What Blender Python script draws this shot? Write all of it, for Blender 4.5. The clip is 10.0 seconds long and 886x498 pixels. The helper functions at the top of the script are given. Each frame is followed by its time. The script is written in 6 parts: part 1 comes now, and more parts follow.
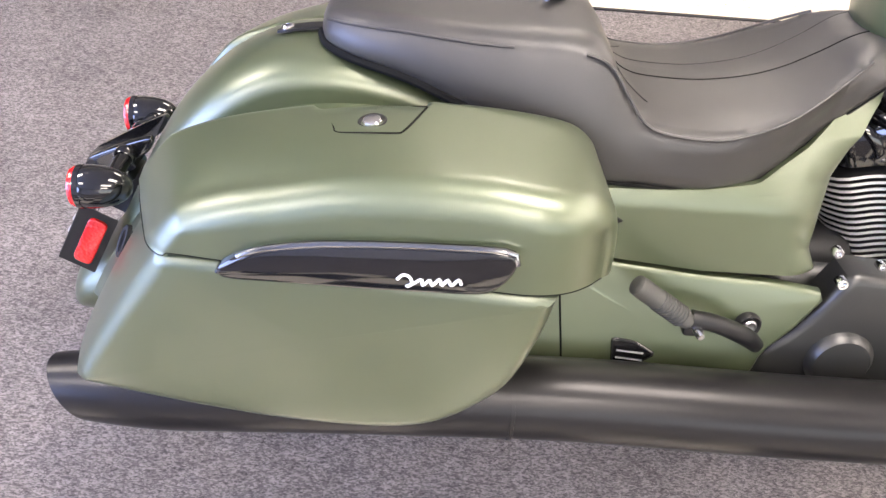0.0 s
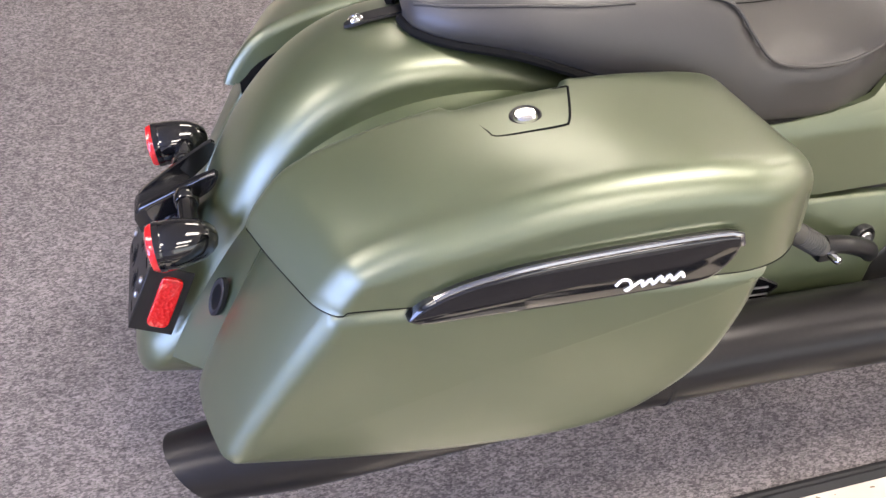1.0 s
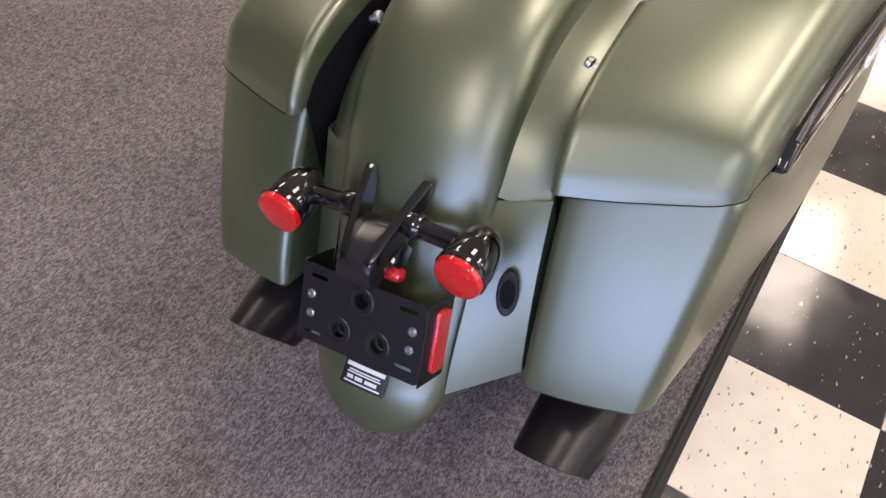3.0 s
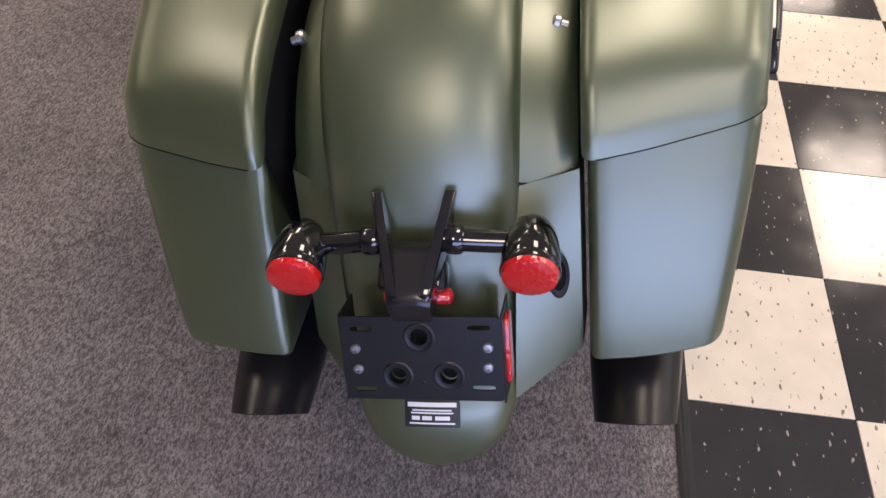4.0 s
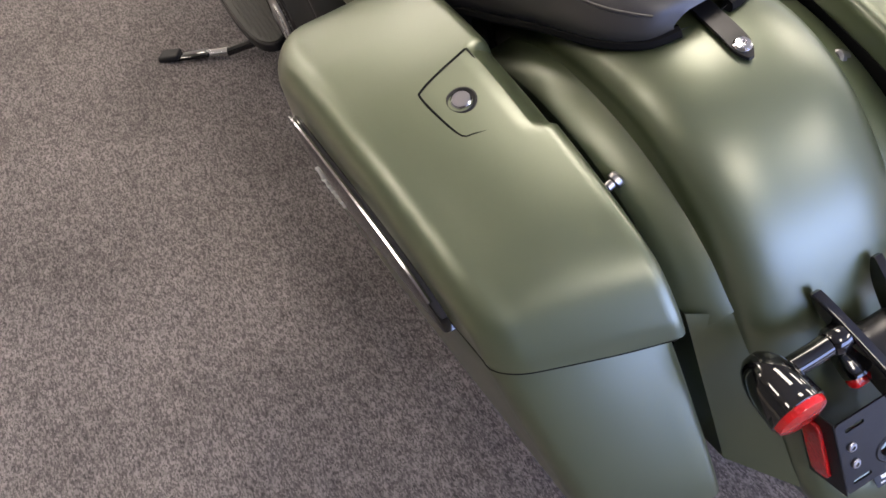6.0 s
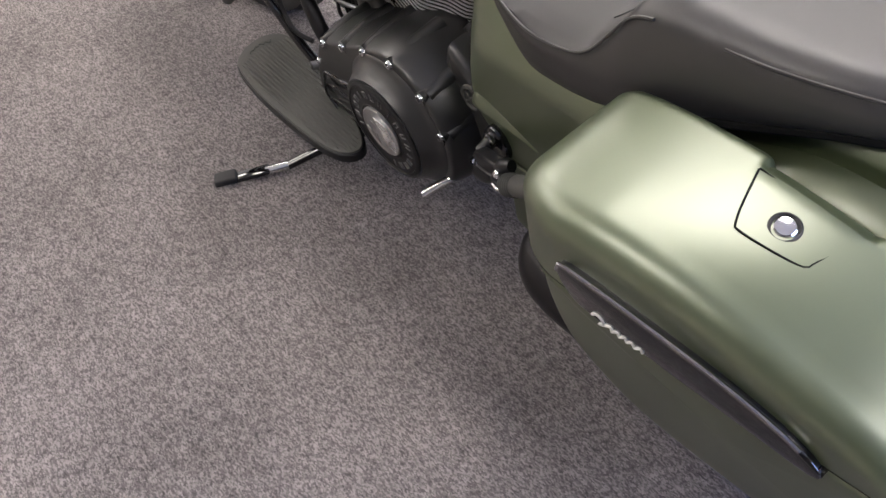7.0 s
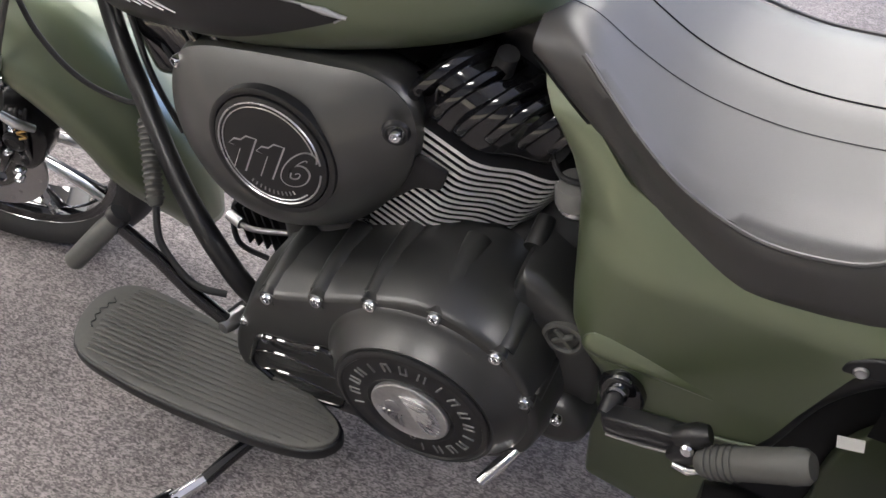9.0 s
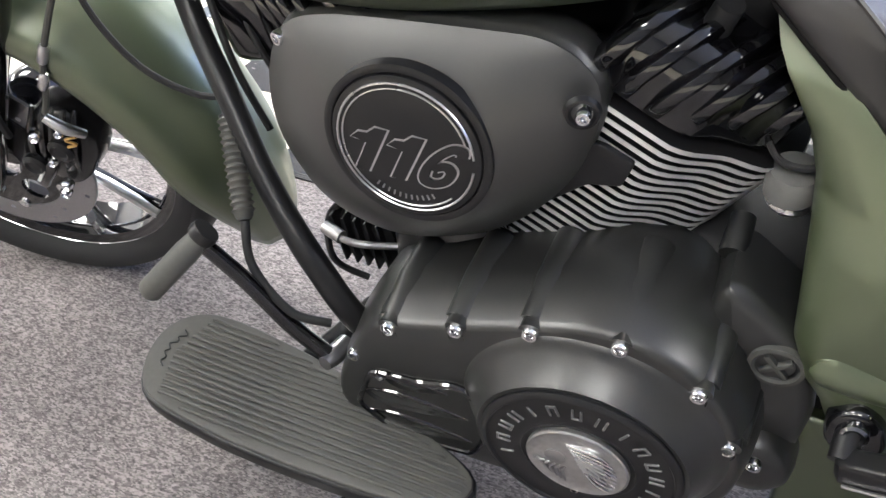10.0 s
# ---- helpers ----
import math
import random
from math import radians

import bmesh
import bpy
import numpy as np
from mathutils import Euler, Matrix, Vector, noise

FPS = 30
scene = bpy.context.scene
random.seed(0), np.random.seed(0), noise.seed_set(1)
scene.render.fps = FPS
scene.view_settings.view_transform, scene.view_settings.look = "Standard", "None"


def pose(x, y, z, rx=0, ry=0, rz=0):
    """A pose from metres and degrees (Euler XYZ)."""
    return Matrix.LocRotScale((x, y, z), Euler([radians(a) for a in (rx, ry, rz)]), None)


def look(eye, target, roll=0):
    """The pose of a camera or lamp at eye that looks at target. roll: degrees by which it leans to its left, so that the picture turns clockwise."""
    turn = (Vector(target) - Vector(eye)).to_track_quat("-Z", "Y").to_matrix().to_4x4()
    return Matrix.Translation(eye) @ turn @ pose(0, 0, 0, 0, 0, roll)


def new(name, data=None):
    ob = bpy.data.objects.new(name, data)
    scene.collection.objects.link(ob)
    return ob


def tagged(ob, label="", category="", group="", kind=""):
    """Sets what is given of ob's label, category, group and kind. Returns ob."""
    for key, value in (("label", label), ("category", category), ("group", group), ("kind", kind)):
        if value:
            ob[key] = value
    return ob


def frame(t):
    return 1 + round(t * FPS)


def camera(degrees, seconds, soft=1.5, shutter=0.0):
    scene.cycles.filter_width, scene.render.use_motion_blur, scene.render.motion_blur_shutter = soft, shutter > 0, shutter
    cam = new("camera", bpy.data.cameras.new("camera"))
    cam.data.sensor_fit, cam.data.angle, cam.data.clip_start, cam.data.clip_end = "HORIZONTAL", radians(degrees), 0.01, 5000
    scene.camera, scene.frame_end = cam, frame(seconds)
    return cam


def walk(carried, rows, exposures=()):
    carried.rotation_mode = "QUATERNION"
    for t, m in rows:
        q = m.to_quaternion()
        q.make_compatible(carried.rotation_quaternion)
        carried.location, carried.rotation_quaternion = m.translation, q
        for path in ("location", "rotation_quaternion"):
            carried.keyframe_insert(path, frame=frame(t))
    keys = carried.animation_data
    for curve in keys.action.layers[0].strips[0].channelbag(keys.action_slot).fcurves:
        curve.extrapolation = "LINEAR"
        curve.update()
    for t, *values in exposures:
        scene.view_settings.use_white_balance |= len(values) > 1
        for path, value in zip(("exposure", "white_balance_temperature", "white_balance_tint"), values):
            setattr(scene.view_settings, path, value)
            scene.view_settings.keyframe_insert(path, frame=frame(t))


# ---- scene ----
cam = camera(54.2, 10.0)
PATH = [
    (0, (0.057, -1.041, 1.341), (0.132, 0.429, -0.012), 5.6),
    (0.5, (-0.14, -0.923, 1.317), (-0.013, 0.437, -0.144), 2.4),
    (1, (-0.312, -0.85, 1.327), (0.104, 0.441, -0.143), 4.0),
    (1.5, (-0.582, -0.797, 1.3), (0.058, 0.42, -0.152), 2.1),
    (2, (-0.764, -0.653, 1.266), (0.066, 0.424, -0.201), 2.4),
    (2.5, (-0.932, -0.49, 1.272), (0.112, 0.351, -0.212), 5.3),
    (4, (-1.038, -0.003, 1.211), (0.293, 0.094, -0.279), 3.5),
    (4.5, (-1.056, 0.167, 1.24), (0.247, -0.105, -0.253), 4.5),
    (5, (-1.079, 0.389, 1.285), (0.174, -0.083, -0.201), 4.7),
    (5.5, (-0.89, 0.635, 1.187), (0.367, -0.011, -0.228), 5.1),
    (6, (-0.67, 0.756, 1.246), (0.496, 0.123, -0.25), 0.3),
    (6.2, (-0.609, 0.864, 1.271), (0.526, 0.173, -0.224), -0.5),
    (7.3, (-0.127, 1.06, 1.277), (0.904, 0.135, -0.166), -1.3),
    (7.5, (-0.041, 1.041, 1.286), (0.949, 0.084, -0.165), -1.9),
    (8, (0.15, 1.045, 1.253), (1.001, -0.076, -0.168), -0.7),
    (8.5, (0.363, 1.056, 1.205), (1.025, -0.306, -0.1), 2.1),
    (9, (0.503, 1.0, 1.067), (1.08, -0.482, -0.146), 4.8),
    (9.5, (0.612, 0.942, 0.985), (1.209, -0.544, -0.213), 4.1),
    (10, (0.713, 0.907, 0.942), (1.301, -0.576, -0.265), 2.4),
]
walk(cam, [(t, look(eye, target, roll)) for t, eye, target, roll in PATH], exposures=[(0.0, 0.80, 6950, 12), (0.5, 0.58, 7000, 12), (1.5, 0.24, 7000, 13), (2.5, -0.24, 7450, 16), (4.0, -0.52, 7450, 16), (4.5, -0.76, 7550, 13), (5.5, -0.34, 7450, 12), (6.0, -0.12, 7100, 11), (7.5, 0.34, 6350, 11), (8.5, 0.62, 6300, 9), (9.0, 0.68, 6300, 8), (9.5, 1.0, 6200, 7), (10.0, 1.12, 6150, 5)])

# ---------------------------------------------------------------- world and lights
world = bpy.data.worlds.new("daylight")
scene.world = world
world.use_nodes = True
sky = world.node_tree.nodes.new("ShaderNodeTexSky")
sky.sky_type, sky.sun_disc = "NISHITA", False
sky.sun_elevation, sky.sun_rotation = radians(38), radians(200)
world.node_tree.nodes["Background"].inputs[1].default_value = 0.10
world.node_tree.links.new(sky.outputs[0], world.node_tree.nodes["Background"].inputs[0])

TUBE_POWER = 22.0      # ceiling fixtures, emission strength
WINDOW_POWER = 280.0   # west shop front, watts
SOUTH_POWER = 62.0   # south windows, watts
# The lamp at (0.75, 2.8) is an added fill for the bike's left side.
LIGHTS = [(x, y) for x, ys in ((-2.5, (-1.9, 0.45)), (0.40, (-4.4, -2.5)), (0.75, (-0.45, 2.8)), (3.5, (-2.5, -0.45, 1.4, 3.2)), (6.5, (-4.4, -2.5, -0.45, 1.4, 3.2))) for y in ys]

# ---------------------------------------------------------------- materials


def material(name, base, rough=0.5, metal=0.0, vary=0.0, scale=60.0, bump=0.0, bump_scale=400.0, coat=0.0, spec=0.5,
             rough_vary=0.0, sheen=0.0, coat_rough=0.06, coat_ior=1.5, second=None, second_scale=3.0, second_amount=0.0):
    """A surface with fine variation of colour, gloss and relief at two scales, in metres."""
    m = bpy.data.materials.new(name)
    m.use_nodes = True
    t = m.node_tree
    b = t.nodes["Principled BSDF"]
    b.inputs["Base Color"].default_value = (*base, 1)
    b.inputs["Roughness"].default_value = rough
    b.inputs["Metallic"].default_value = metal
    b.inputs["Coat Weight"].default_value = coat
    b.inputs["Coat Roughness"].default_value = coat_rough
    b.inputs["Coat IOR"].default_value = coat_ior
    b.inputs["Specular IOR Level"].default_value = spec
    b.inputs["Sheen Weight"].default_value = sheen
    where = t.nodes.new("ShaderNodeTexCoord")

    def noise_at(s, detail=4.0):
        n = t.nodes.new("ShaderNodeTexNoise")
        n.inputs["Scale"].default_value = s
        n.inputs["Detail"].default_value = detail
        t.links.new(where.outputs["Object"], n.inputs["Vector"])
        return n

    if vary or second_amount:
        fine, wide = noise_at(scale), noise_at(second_scale)
        mix = t.nodes.new("ShaderNodeMix")
        mix.data_type = "RGBA"
        mix.inputs[6].default_value = (*[c * (1 - vary) for c in base], 1)
        mix.inputs[7].default_value = (*[min(1, c * (1 + vary)) for c in base], 1)
        t.links.new(fine.outputs[0], mix.inputs[0])
        over = t.nodes.new("ShaderNodeMix")
        over.data_type = "RGBA"
        over.inputs[7].default_value = (*(second or base), 1)
        ramp = t.nodes.new("ShaderNodeMapRange")
        ramp.inputs[1].default_value, ramp.inputs[2].default_value = 0.4, 0.75
        ramp.inputs[4].default_value = second_amount
        t.links.new(wide.outputs[0], ramp.inputs[0])
        t.links.new(ramp.outputs[0], over.inputs[0])
        t.links.new(mix.outputs[2], over.inputs[6])
        t.links.new(over.outputs[2], b.inputs["Base Color"])
    if rough_vary:
        smear = noise_at(9.0, 6.0)
        r = t.nodes.new("ShaderNodeMapRange")
        r.inputs[3].default_value, r.inputs[4].default_value = rough - rough_vary, rough + rough_vary
        t.links.new(smear.outputs[0], r.inputs[0])
        t.links.new(r.outputs[0], b.inputs["Roughness"])
    if bump:
        grain = noise_at(bump_scale, 2.0)
        bp = t.nodes.new("ShaderNodeBump")
        bp.inputs["Strength"].default_value = bump
        bp.inputs["Distance"].default_value = 0.001
        t.links.new(grain.outputs[0], bp.inputs["Height"])
        t.links.new(bp.outputs[0], b.inputs["Normal"])
    return m


def glowing(name, colour, strength):
    m = bpy.data.materials.new(name)
    m.use_nodes = True
    b = m.node_tree.nodes["Principled BSDF"]
    b.inputs["Emission Color"].default_value = (*colour, 1)
    b.inputs["Emission Strength"].default_value = strength
    return m


def carpet_material():
    """Short looped pile: grey, taupe and near-black yarn, worn in wide patches."""
    m = bpy.data.materials.new("carpet_pile")
    m.use_nodes = True
    t = m.node_tree
    b = t.nodes["Principled BSDF"]
    b.inputs["Roughness"].default_value = 0.95
    b.inputs["Specular IOR Level"].default_value = 0.15
    where = t.nodes.new("ShaderNodeTexCoord")
    yarn = t.nodes.new("ShaderNodeTexVoronoi")
    yarn.inputs["Scale"].default_value = 330
    yarn.inputs["Randomness"].default_value = 1.0
    squash = t.nodes.new("ShaderNodeMapping")
    squash.inputs["Scale"].default_value = (0.75, 1.5, 1)
    squash.inputs["Rotation"].default_value = (0, 0, 0.2)
    t.links.new(where.outputs["Object"], squash.inputs["Vector"])
    t.links.new(squash.outputs[0], yarn.inputs["Vector"])
    clump = t.nodes.new("ShaderNodeTexNoise")
    clump.inputs["Scale"].default_value = 115
    clump.inputs["Detail"].default_value = 4
    t.links.new(squash.outputs[0], clump.inputs["Vector"])
    wide = t.nodes.new("ShaderNodeTexNoise")
    wide.inputs["Scale"].default_value = 4.0
    wide.inputs["Detail"].default_value = 5
    t.links.new(where.outputs["Object"], wide.inputs["Vector"])
    tone = t.nodes.new("ShaderNodeMath")
    tone.operation = "MULTIPLY_ADD"
    tone.inputs[1].default_value = 0.55
    sep = t.nodes.new("ShaderNodeSeparateColor")
    t.links.new(yarn.outputs["Color"], sep.inputs[0])
    t.links.new(sep.outputs[0], tone.inputs[0])
    t.links.new(clump.outputs[0], tone.inputs[2])
    ramp = t.nodes.new("ShaderNodeValToRGB")
    ramp.color_ramp.elements[0].position, ramp.color_ramp.elements[0].color = 0.42, (0.068, 0.062, 0.061, 1)
    ramp.color_ramp.elements[1].position, ramp.color_ramp.elements[1].color = 1.0, (0.225, 0.203, 0.199, 1)
    mid = ramp.color_ramp.elements.new(0.72)
    mid.color = (0.126, 0.114, 0.111, 1)
    t.links.new(tone.outputs[0], ramp.inputs[0])
    worn = t.nodes.new("ShaderNodeMix")
    worn.data_type, worn.blend_type = "RGBA", "MULTIPLY"
    worn.inputs[0].default_value = 1.0
    patch = t.nodes.new("ShaderNodeMapRange")
    patch.inputs[1].default_value, patch.inputs[2].default_value = 0.3, 0.7
    patch.inputs[3].default_value, patch.inputs[4].default_value = 0.66, 1.34
    tuft = t.nodes.new("ShaderNodeTexNoise")
    tuft.inputs["Scale"].default_value = 42
    tuft.inputs["Detail"].default_value = 3
    t.links.new(where.outputs["Object"], tuft.inputs["Vector"])
    both = t.nodes.new("ShaderNodeMath")
    both.operation = "MULTIPLY_ADD"
    both.inputs[1].default_value = 0.62
    half = t.nodes.new("ShaderNodeMath")
    half.operation = "MULTIPLY"
    half.inputs[1].default_value = 0.5
    t.links.new(wide.outputs[0], half.inputs[0])
    t.links.new(tuft.outputs[0], both.inputs[0])
    t.links.new(half.outputs[0], both.inputs[2])
    t.links.new(both.outputs[0], patch.inputs[0])
    t.links.new(ramp.outputs[0], worn.inputs[6])
    t.links.new(patch.outputs[0], worn.inputs[7])
    t.links.new(worn.outputs[2], b.inputs["Base Color"])
    bp = t.nodes.new("ShaderNodeBump")
    bp.inputs["Strength"].default_value, bp.inputs["Distance"].default_value = 0.8, 0.003
    t.links.new(tone.outputs[0], bp.inputs["Height"])
    t.links.new(bp.outputs[0], b.inputs["Normal"])
    return m


def vinyl_tile(name, base, fleck, share):
    """Waxed vinyl composition tile with short flecks and scuffs."""
    m = bpy.data.materials.new(name)
    m.use_nodes = True
    t = m.node_tree
    b = t.nodes["Principled BSDF"]
    where = t.nodes.new("ShaderNodeTexCoord")
    own = t.nodes.new("ShaderNodeObjectInfo")
    turn = t.nodes.new("ShaderNodeMapping")
    turn.inputs["Scale"].default_value = (52, 120, 1)
    turn.inputs["Rotation"].default_value = (0, 0, 0.6)
    t.links.new(where.outputs["Object"], turn.inputs["Vector"])
    shift = t.nodes.new("ShaderNodeVectorMath")
    shift.operation = "MULTIPLY"
    shift.inputs[1].default_value = (53, 37, 0)
    t.links.new(own.outputs["Random"], shift.inputs[0])
    t.links.new(shift.outputs[0], turn.inputs["Location"])
    fl = t.nodes.new("ShaderNodeTexNoise")
    fl.inputs["Scale"].default_value = 1.0
    fl.inputs["Detail"].default_value = 2.5
    fl.inputs["Roughness"].default_value = 0.4
    t.links.new(turn.outputs[0], fl.inputs["Vector"])
    cut = t.nodes.new("ShaderNodeMapRange")
    cut.inputs[1].default_value, cut.inputs[2].default_value = share, share + 0.03
    t.links.new(fl.outputs[0], cut.inputs[0])
    mix = t.nodes.new("ShaderNodeMix")
    mix.data_type = "RGBA"
    mix.inputs[7].default_value = (*fleck, 1)
    cloud = t.nodes.new("ShaderNodeTexNoise")
    cloud.inputs["Scale"].default_value = 14
    cloud.inputs["Detail"].default_value = 6
    t.links.new(where.outputs["Object"], cloud.inputs["Vector"])
    body = t.nodes.new("ShaderNodeMix")
    body.data_type = "RGBA"
    body.inputs[6].default_value = (*[c * 0.82 for c in base], 1)
    body.inputs[7].default_value = (*[min(1, c * 1.15) for c in base], 1)
    t.links.new(cloud.outputs[0], body.inputs[0])
    t.links.new(cut.outputs[0], mix.inputs[0])
    t.links.new(body.outputs[2], mix.inputs[6])
    t.links.new(mix.outputs[2], b.inputs["Base Color"])
    gloss = t.nodes.new("ShaderNodeMapRange")
    gloss.inputs[1].default_value, gloss.inputs[2].default_value = 0.35, 0.7
    gloss.inputs[3].default_value, gloss.inputs[4].default_value = 0.09, 0.17
    t.links.new(cloud.outputs[0], gloss.inputs[0])
    t.links.new(gloss.outputs[0], b.inputs["Roughness"])
    bp = t.nodes.new("ShaderNodeBump")
    bp.inputs["Strength"].default_value, bp.inputs["Distance"].default_value = 0.06, 0.002
    t.links.new(cloud.outputs[0], bp.inputs["Height"])
    t.links.new(bp.outputs[0], b.inputs["Normal"])
    return m


def ribbed_lens(name, base):
    """Red moulded lens with fine prisms."""
    m = material(name, base, 0.12, 0.0, coat=1.0)
    t = m.node_tree
    where = t.nodes.new("ShaderNodeTexCoord")
    cells = t.nodes.new("ShaderNodeTexVoronoi")
    cells.inputs["Scale"].default_value = 170
    t.links.new(where.outputs["Object"], cells.inputs["Vector"])
    bp = t.nodes.new("ShaderNodeBump")
    bp.inputs["Strength"].default_value, bp.inputs["Distance"].default_value = 0.6, 0.002
    t.links.new(cells.outputs["Distance"], bp.inputs["Height"])
    t.links.new(bp.outputs[0], t.nodes["Principled BSDF"].inputs["Normal"])
    b = t.nodes["Principled BSDF"]
    b.inputs["Subsurface Weight"].default_value = 0.3
    b.inputs["Subsurface Radius"].default_value = (0.02, 0.002, 0.002)
    return m


GREEN = material("satin_green_paint", (0.082, 0.108, 0.047), 0.44, 0.64, vary=0.05, scale=900, bump=0.03, bump_scale=1500, rough_vary=0.03, coat=1.0, coat_rough=0.36, coat_ior=1.85)
BLACK_GLOSS = material("gloss_black", (0.005, 0.005, 0.006), 0.07, 0.0, coat=0.6, rough_vary=0.02)
CAST_BLACK = material("black_cast_enamel", (0.012, 0.012, 0.013), 0.24, 0.0, vary=0.1, scale=300, bump=0.04, rough_vary=0.04)
BLACK_SATIN = material("satin_black", (0.010, 0.010, 0.011), 0.36, 0.0, spec=0.36, vary=0.15, scale=300, bump=0.05, rough_vary=0.06)
BLACK_METAL = material("black_wrinkle_metal", (0.022, 0.0225, 0.022), 0.36, 0.3, vary=0.2, scale=500, bump=0.12, bump_scale=900, rough_vary=0.05, coat=0.5, coat_rough=0.36, coat_ior=1.6)
POWDER = material("black_powder_coat", (0.020, 0.020, 0.0195), 0.38, 0.0, vary=0.12, scale=300, bump=0.05, bump_scale=900, rough_vary=0.04, spec=0.7, coat=0.45, coat_rough=0.40, coat_ior=1.6)
EXHAUST = material("black_ceramic_exhaust", (0.016, 0.015, 0.016), 0.32, 0.4, vary=0.15, scale=200, bump=0.04, rough_vary=0.05)
# Near-black for joints; also puts the shade of gaps and hollows into colour.
DARK = material("gap_shade_black", (0.006, 0.006, 0.006), 0.8, spec=0.12)
RUBBER = material("black_rubber", (0.012, 0.012, 0.013), 0.62, 0.0, spec=0.4, vary=0.2, scale=200, bump=0.1, bump_scale=600)
GREY_RUBBER = material("grey_rubber", (0.060, 0.060, 0.055), 0.62, 0.0, vary=0.15, scale=200, bump=0.12, bump_scale=700)
VINYL = material("seat_vinyl", (0.030, 0.0285, 0.028), 0.46, 0.0, spec=0.55, coat=0.30, coat_rough=0.34, coat_ior=1.5, vary=0.1, scale=400, bump=0.22, bump_scale=1300, rough_vary=0.04)
GREY_PLASTIC = material("grey_plastic", (0.16, 0.16, 0.155), 0.40, 0.0, vary=0.08, scale=200, bump=0.05)
DARK_CHROME = material("dark_chrome", (0.34, 0.34, 0.35), 0.13, 1.0, rough_vary=0.03)
FIN = material("polished_fin", (0.95, 0.95, 0.94), 0.38, 0.7, rough_vary=0.05)
LETTER = material("raised_black_lettering", (0.17, 0.17, 0.17), 0.30, 0.4, vary=0.1)
CHROME = material("chrome", (0.78, 0.78, 0.79), 0.10, 1.0, rough_vary=0.03)
ALUMINIUM = material("cut_aluminium", (0.62, 0.62, 0.63), 0.28, 1.0, vary=0.1, scale=300, rough_vary=0.06)
STAMPED = material("stamped_silver", (0.54, 0.54, 0.54), 0.40, 1.0, vary=0.25, scale=120, bump=0.9, bump_scale=170)
STEEL = material("brushed_steel", (0.42, 0.42, 0.43), 0.32, 1.0, vary=0.1, scale=250, rough_vary=0.06)
RED_LENS = ribbed_lens("red_lens", (0.62, 0.010, 0.012))
AMBER_LENS = ribbed_lens("amber_lens", (0.75, 0.16, 0.02))
WHITE_INK = material("white_print", (0.78, 0.78, 0.76), 0.4, vary=0.05)
BLACK_INK = material("black_print", (0.012, 0.012, 0.012), 0.5, vary=0.1)
PAPER = material("white_label", (0.80, 0.80, 0.78), 0.45, vary=0.03)
CARPET = carpet_material()
TILE_WHITE = vinyl_tile("cream_vinyl_tile", (0.66, 0.60, 0.49), (0.21, 0.16, 0.12), 0.665)
TILE_BLACK = vinyl_tile("black_vinyl_tile", (0.030, 0.029, 0.030), (0.30, 0.28, 0.26), 0.685)
WALL_PAINT = material("wall_paint", (0.62, 0.60, 0.57), 0.8, vary=0.04, scale=30, second=(0.5, 0.49, 0.47), second_amount=0.3)
DARK_WALL = material("grey_wall_paint", (0.20, 0.195, 0.19), 0.7, vary=0.08, scale=30, second=(0.16, 0.155, 0.15), second_amount=0.3)
CEILING_BOARD = material("ceiling_board", (0.72, 0.71, 0.69), 0.9, vary=0.06, scale=80)
LIGHT_PANEL = glowing("lit_diffuser", (1.0, 0.93, 0.87), TUBE_POWER)

# ---------------------------------------------------------------- mesh helpers


def part(name, bm, mat, parent=None, label="", sharp=38):
    """One mesh object from a bmesh, shaded smooth up to the given angle."""
    bmesh.ops.recalc_face_normals(bm, faces=bm.faces)
    data = bpy.data.meshes.new(name)
    bm.to_mesh(data)
    bm.free()
    data.materials.append(mat)
    data.polygons.foreach_set("use_smooth", [True] * len(data.polygons))
    data.set_sharp_from_angle(angle=radians(sharp))
    ob = new(name, data)
    ob.parent = parent
    if label:
        ob["label"] = label
    return ob


def spline(pts, n, closed=False):
    """Catmull-Rom through the points, in n even steps."""
    p = np.array(pts, float)
    k = len(p)
    out = []
    for i in range(k if closed else k - 1):
        if closed:
            a, b, c, d = p[(i - 1) % k], p[i], p[(i + 1) % k], p[(i + 2) % k]
        else:
            a, b, c, d = p[max(i - 1, 0)], p[i], p[i + 1], p[min(i + 2, k - 1)]
        for s in np.linspace(0, 1, 16, endpoint=False):
            out.append(0.5 * (2 * b + (c - a) * s + (2 * a - 5 * b + 4 * c - d) * s**2 + (3 * b - a - 3 * c + d) * s**3))
    out.append(p[0] if closed else p[-1])
    out = np.array(out)
    far = np.r_[0, np.cumsum(np.linalg.norm(np.diff(out, axis=0), axis=1))]
    at = np.linspace(0, far[-1], n + 1 if closed else n)
    got = np.stack([np.interp(at, far, out[:, j]) for j in range(p.shape[1])], 1)
    return got[:-1] if closed else got


def skin(rings, closed=True, cap_a=False, cap_b=False, bm=None):
    """Quads between rings of equal length."""
    bm = bm or bmesh.new()
    rows = [[bm.verts.new(tuple(map(float, v))) for v in ring] for ring in rings]
    n = len(rows[0])
    for a, b in zip(rows, rows[1:]):
        for i in range(n if closed else n - 1):
            j = (i + 1) % n
            bm.faces.new((a[i], a[j], b[j], b[i]))
    for want, row in ((cap_a, rows[0]), (cap_b, rows[-1])):
        if want:
            mid = bm.verts.new(sum((v.co for v in row), Vector()) / n)
            for i in range(n if closed else n - 1):
                bm.faces.new((row[i], row[(i + 1) % n], mid))
    return bm


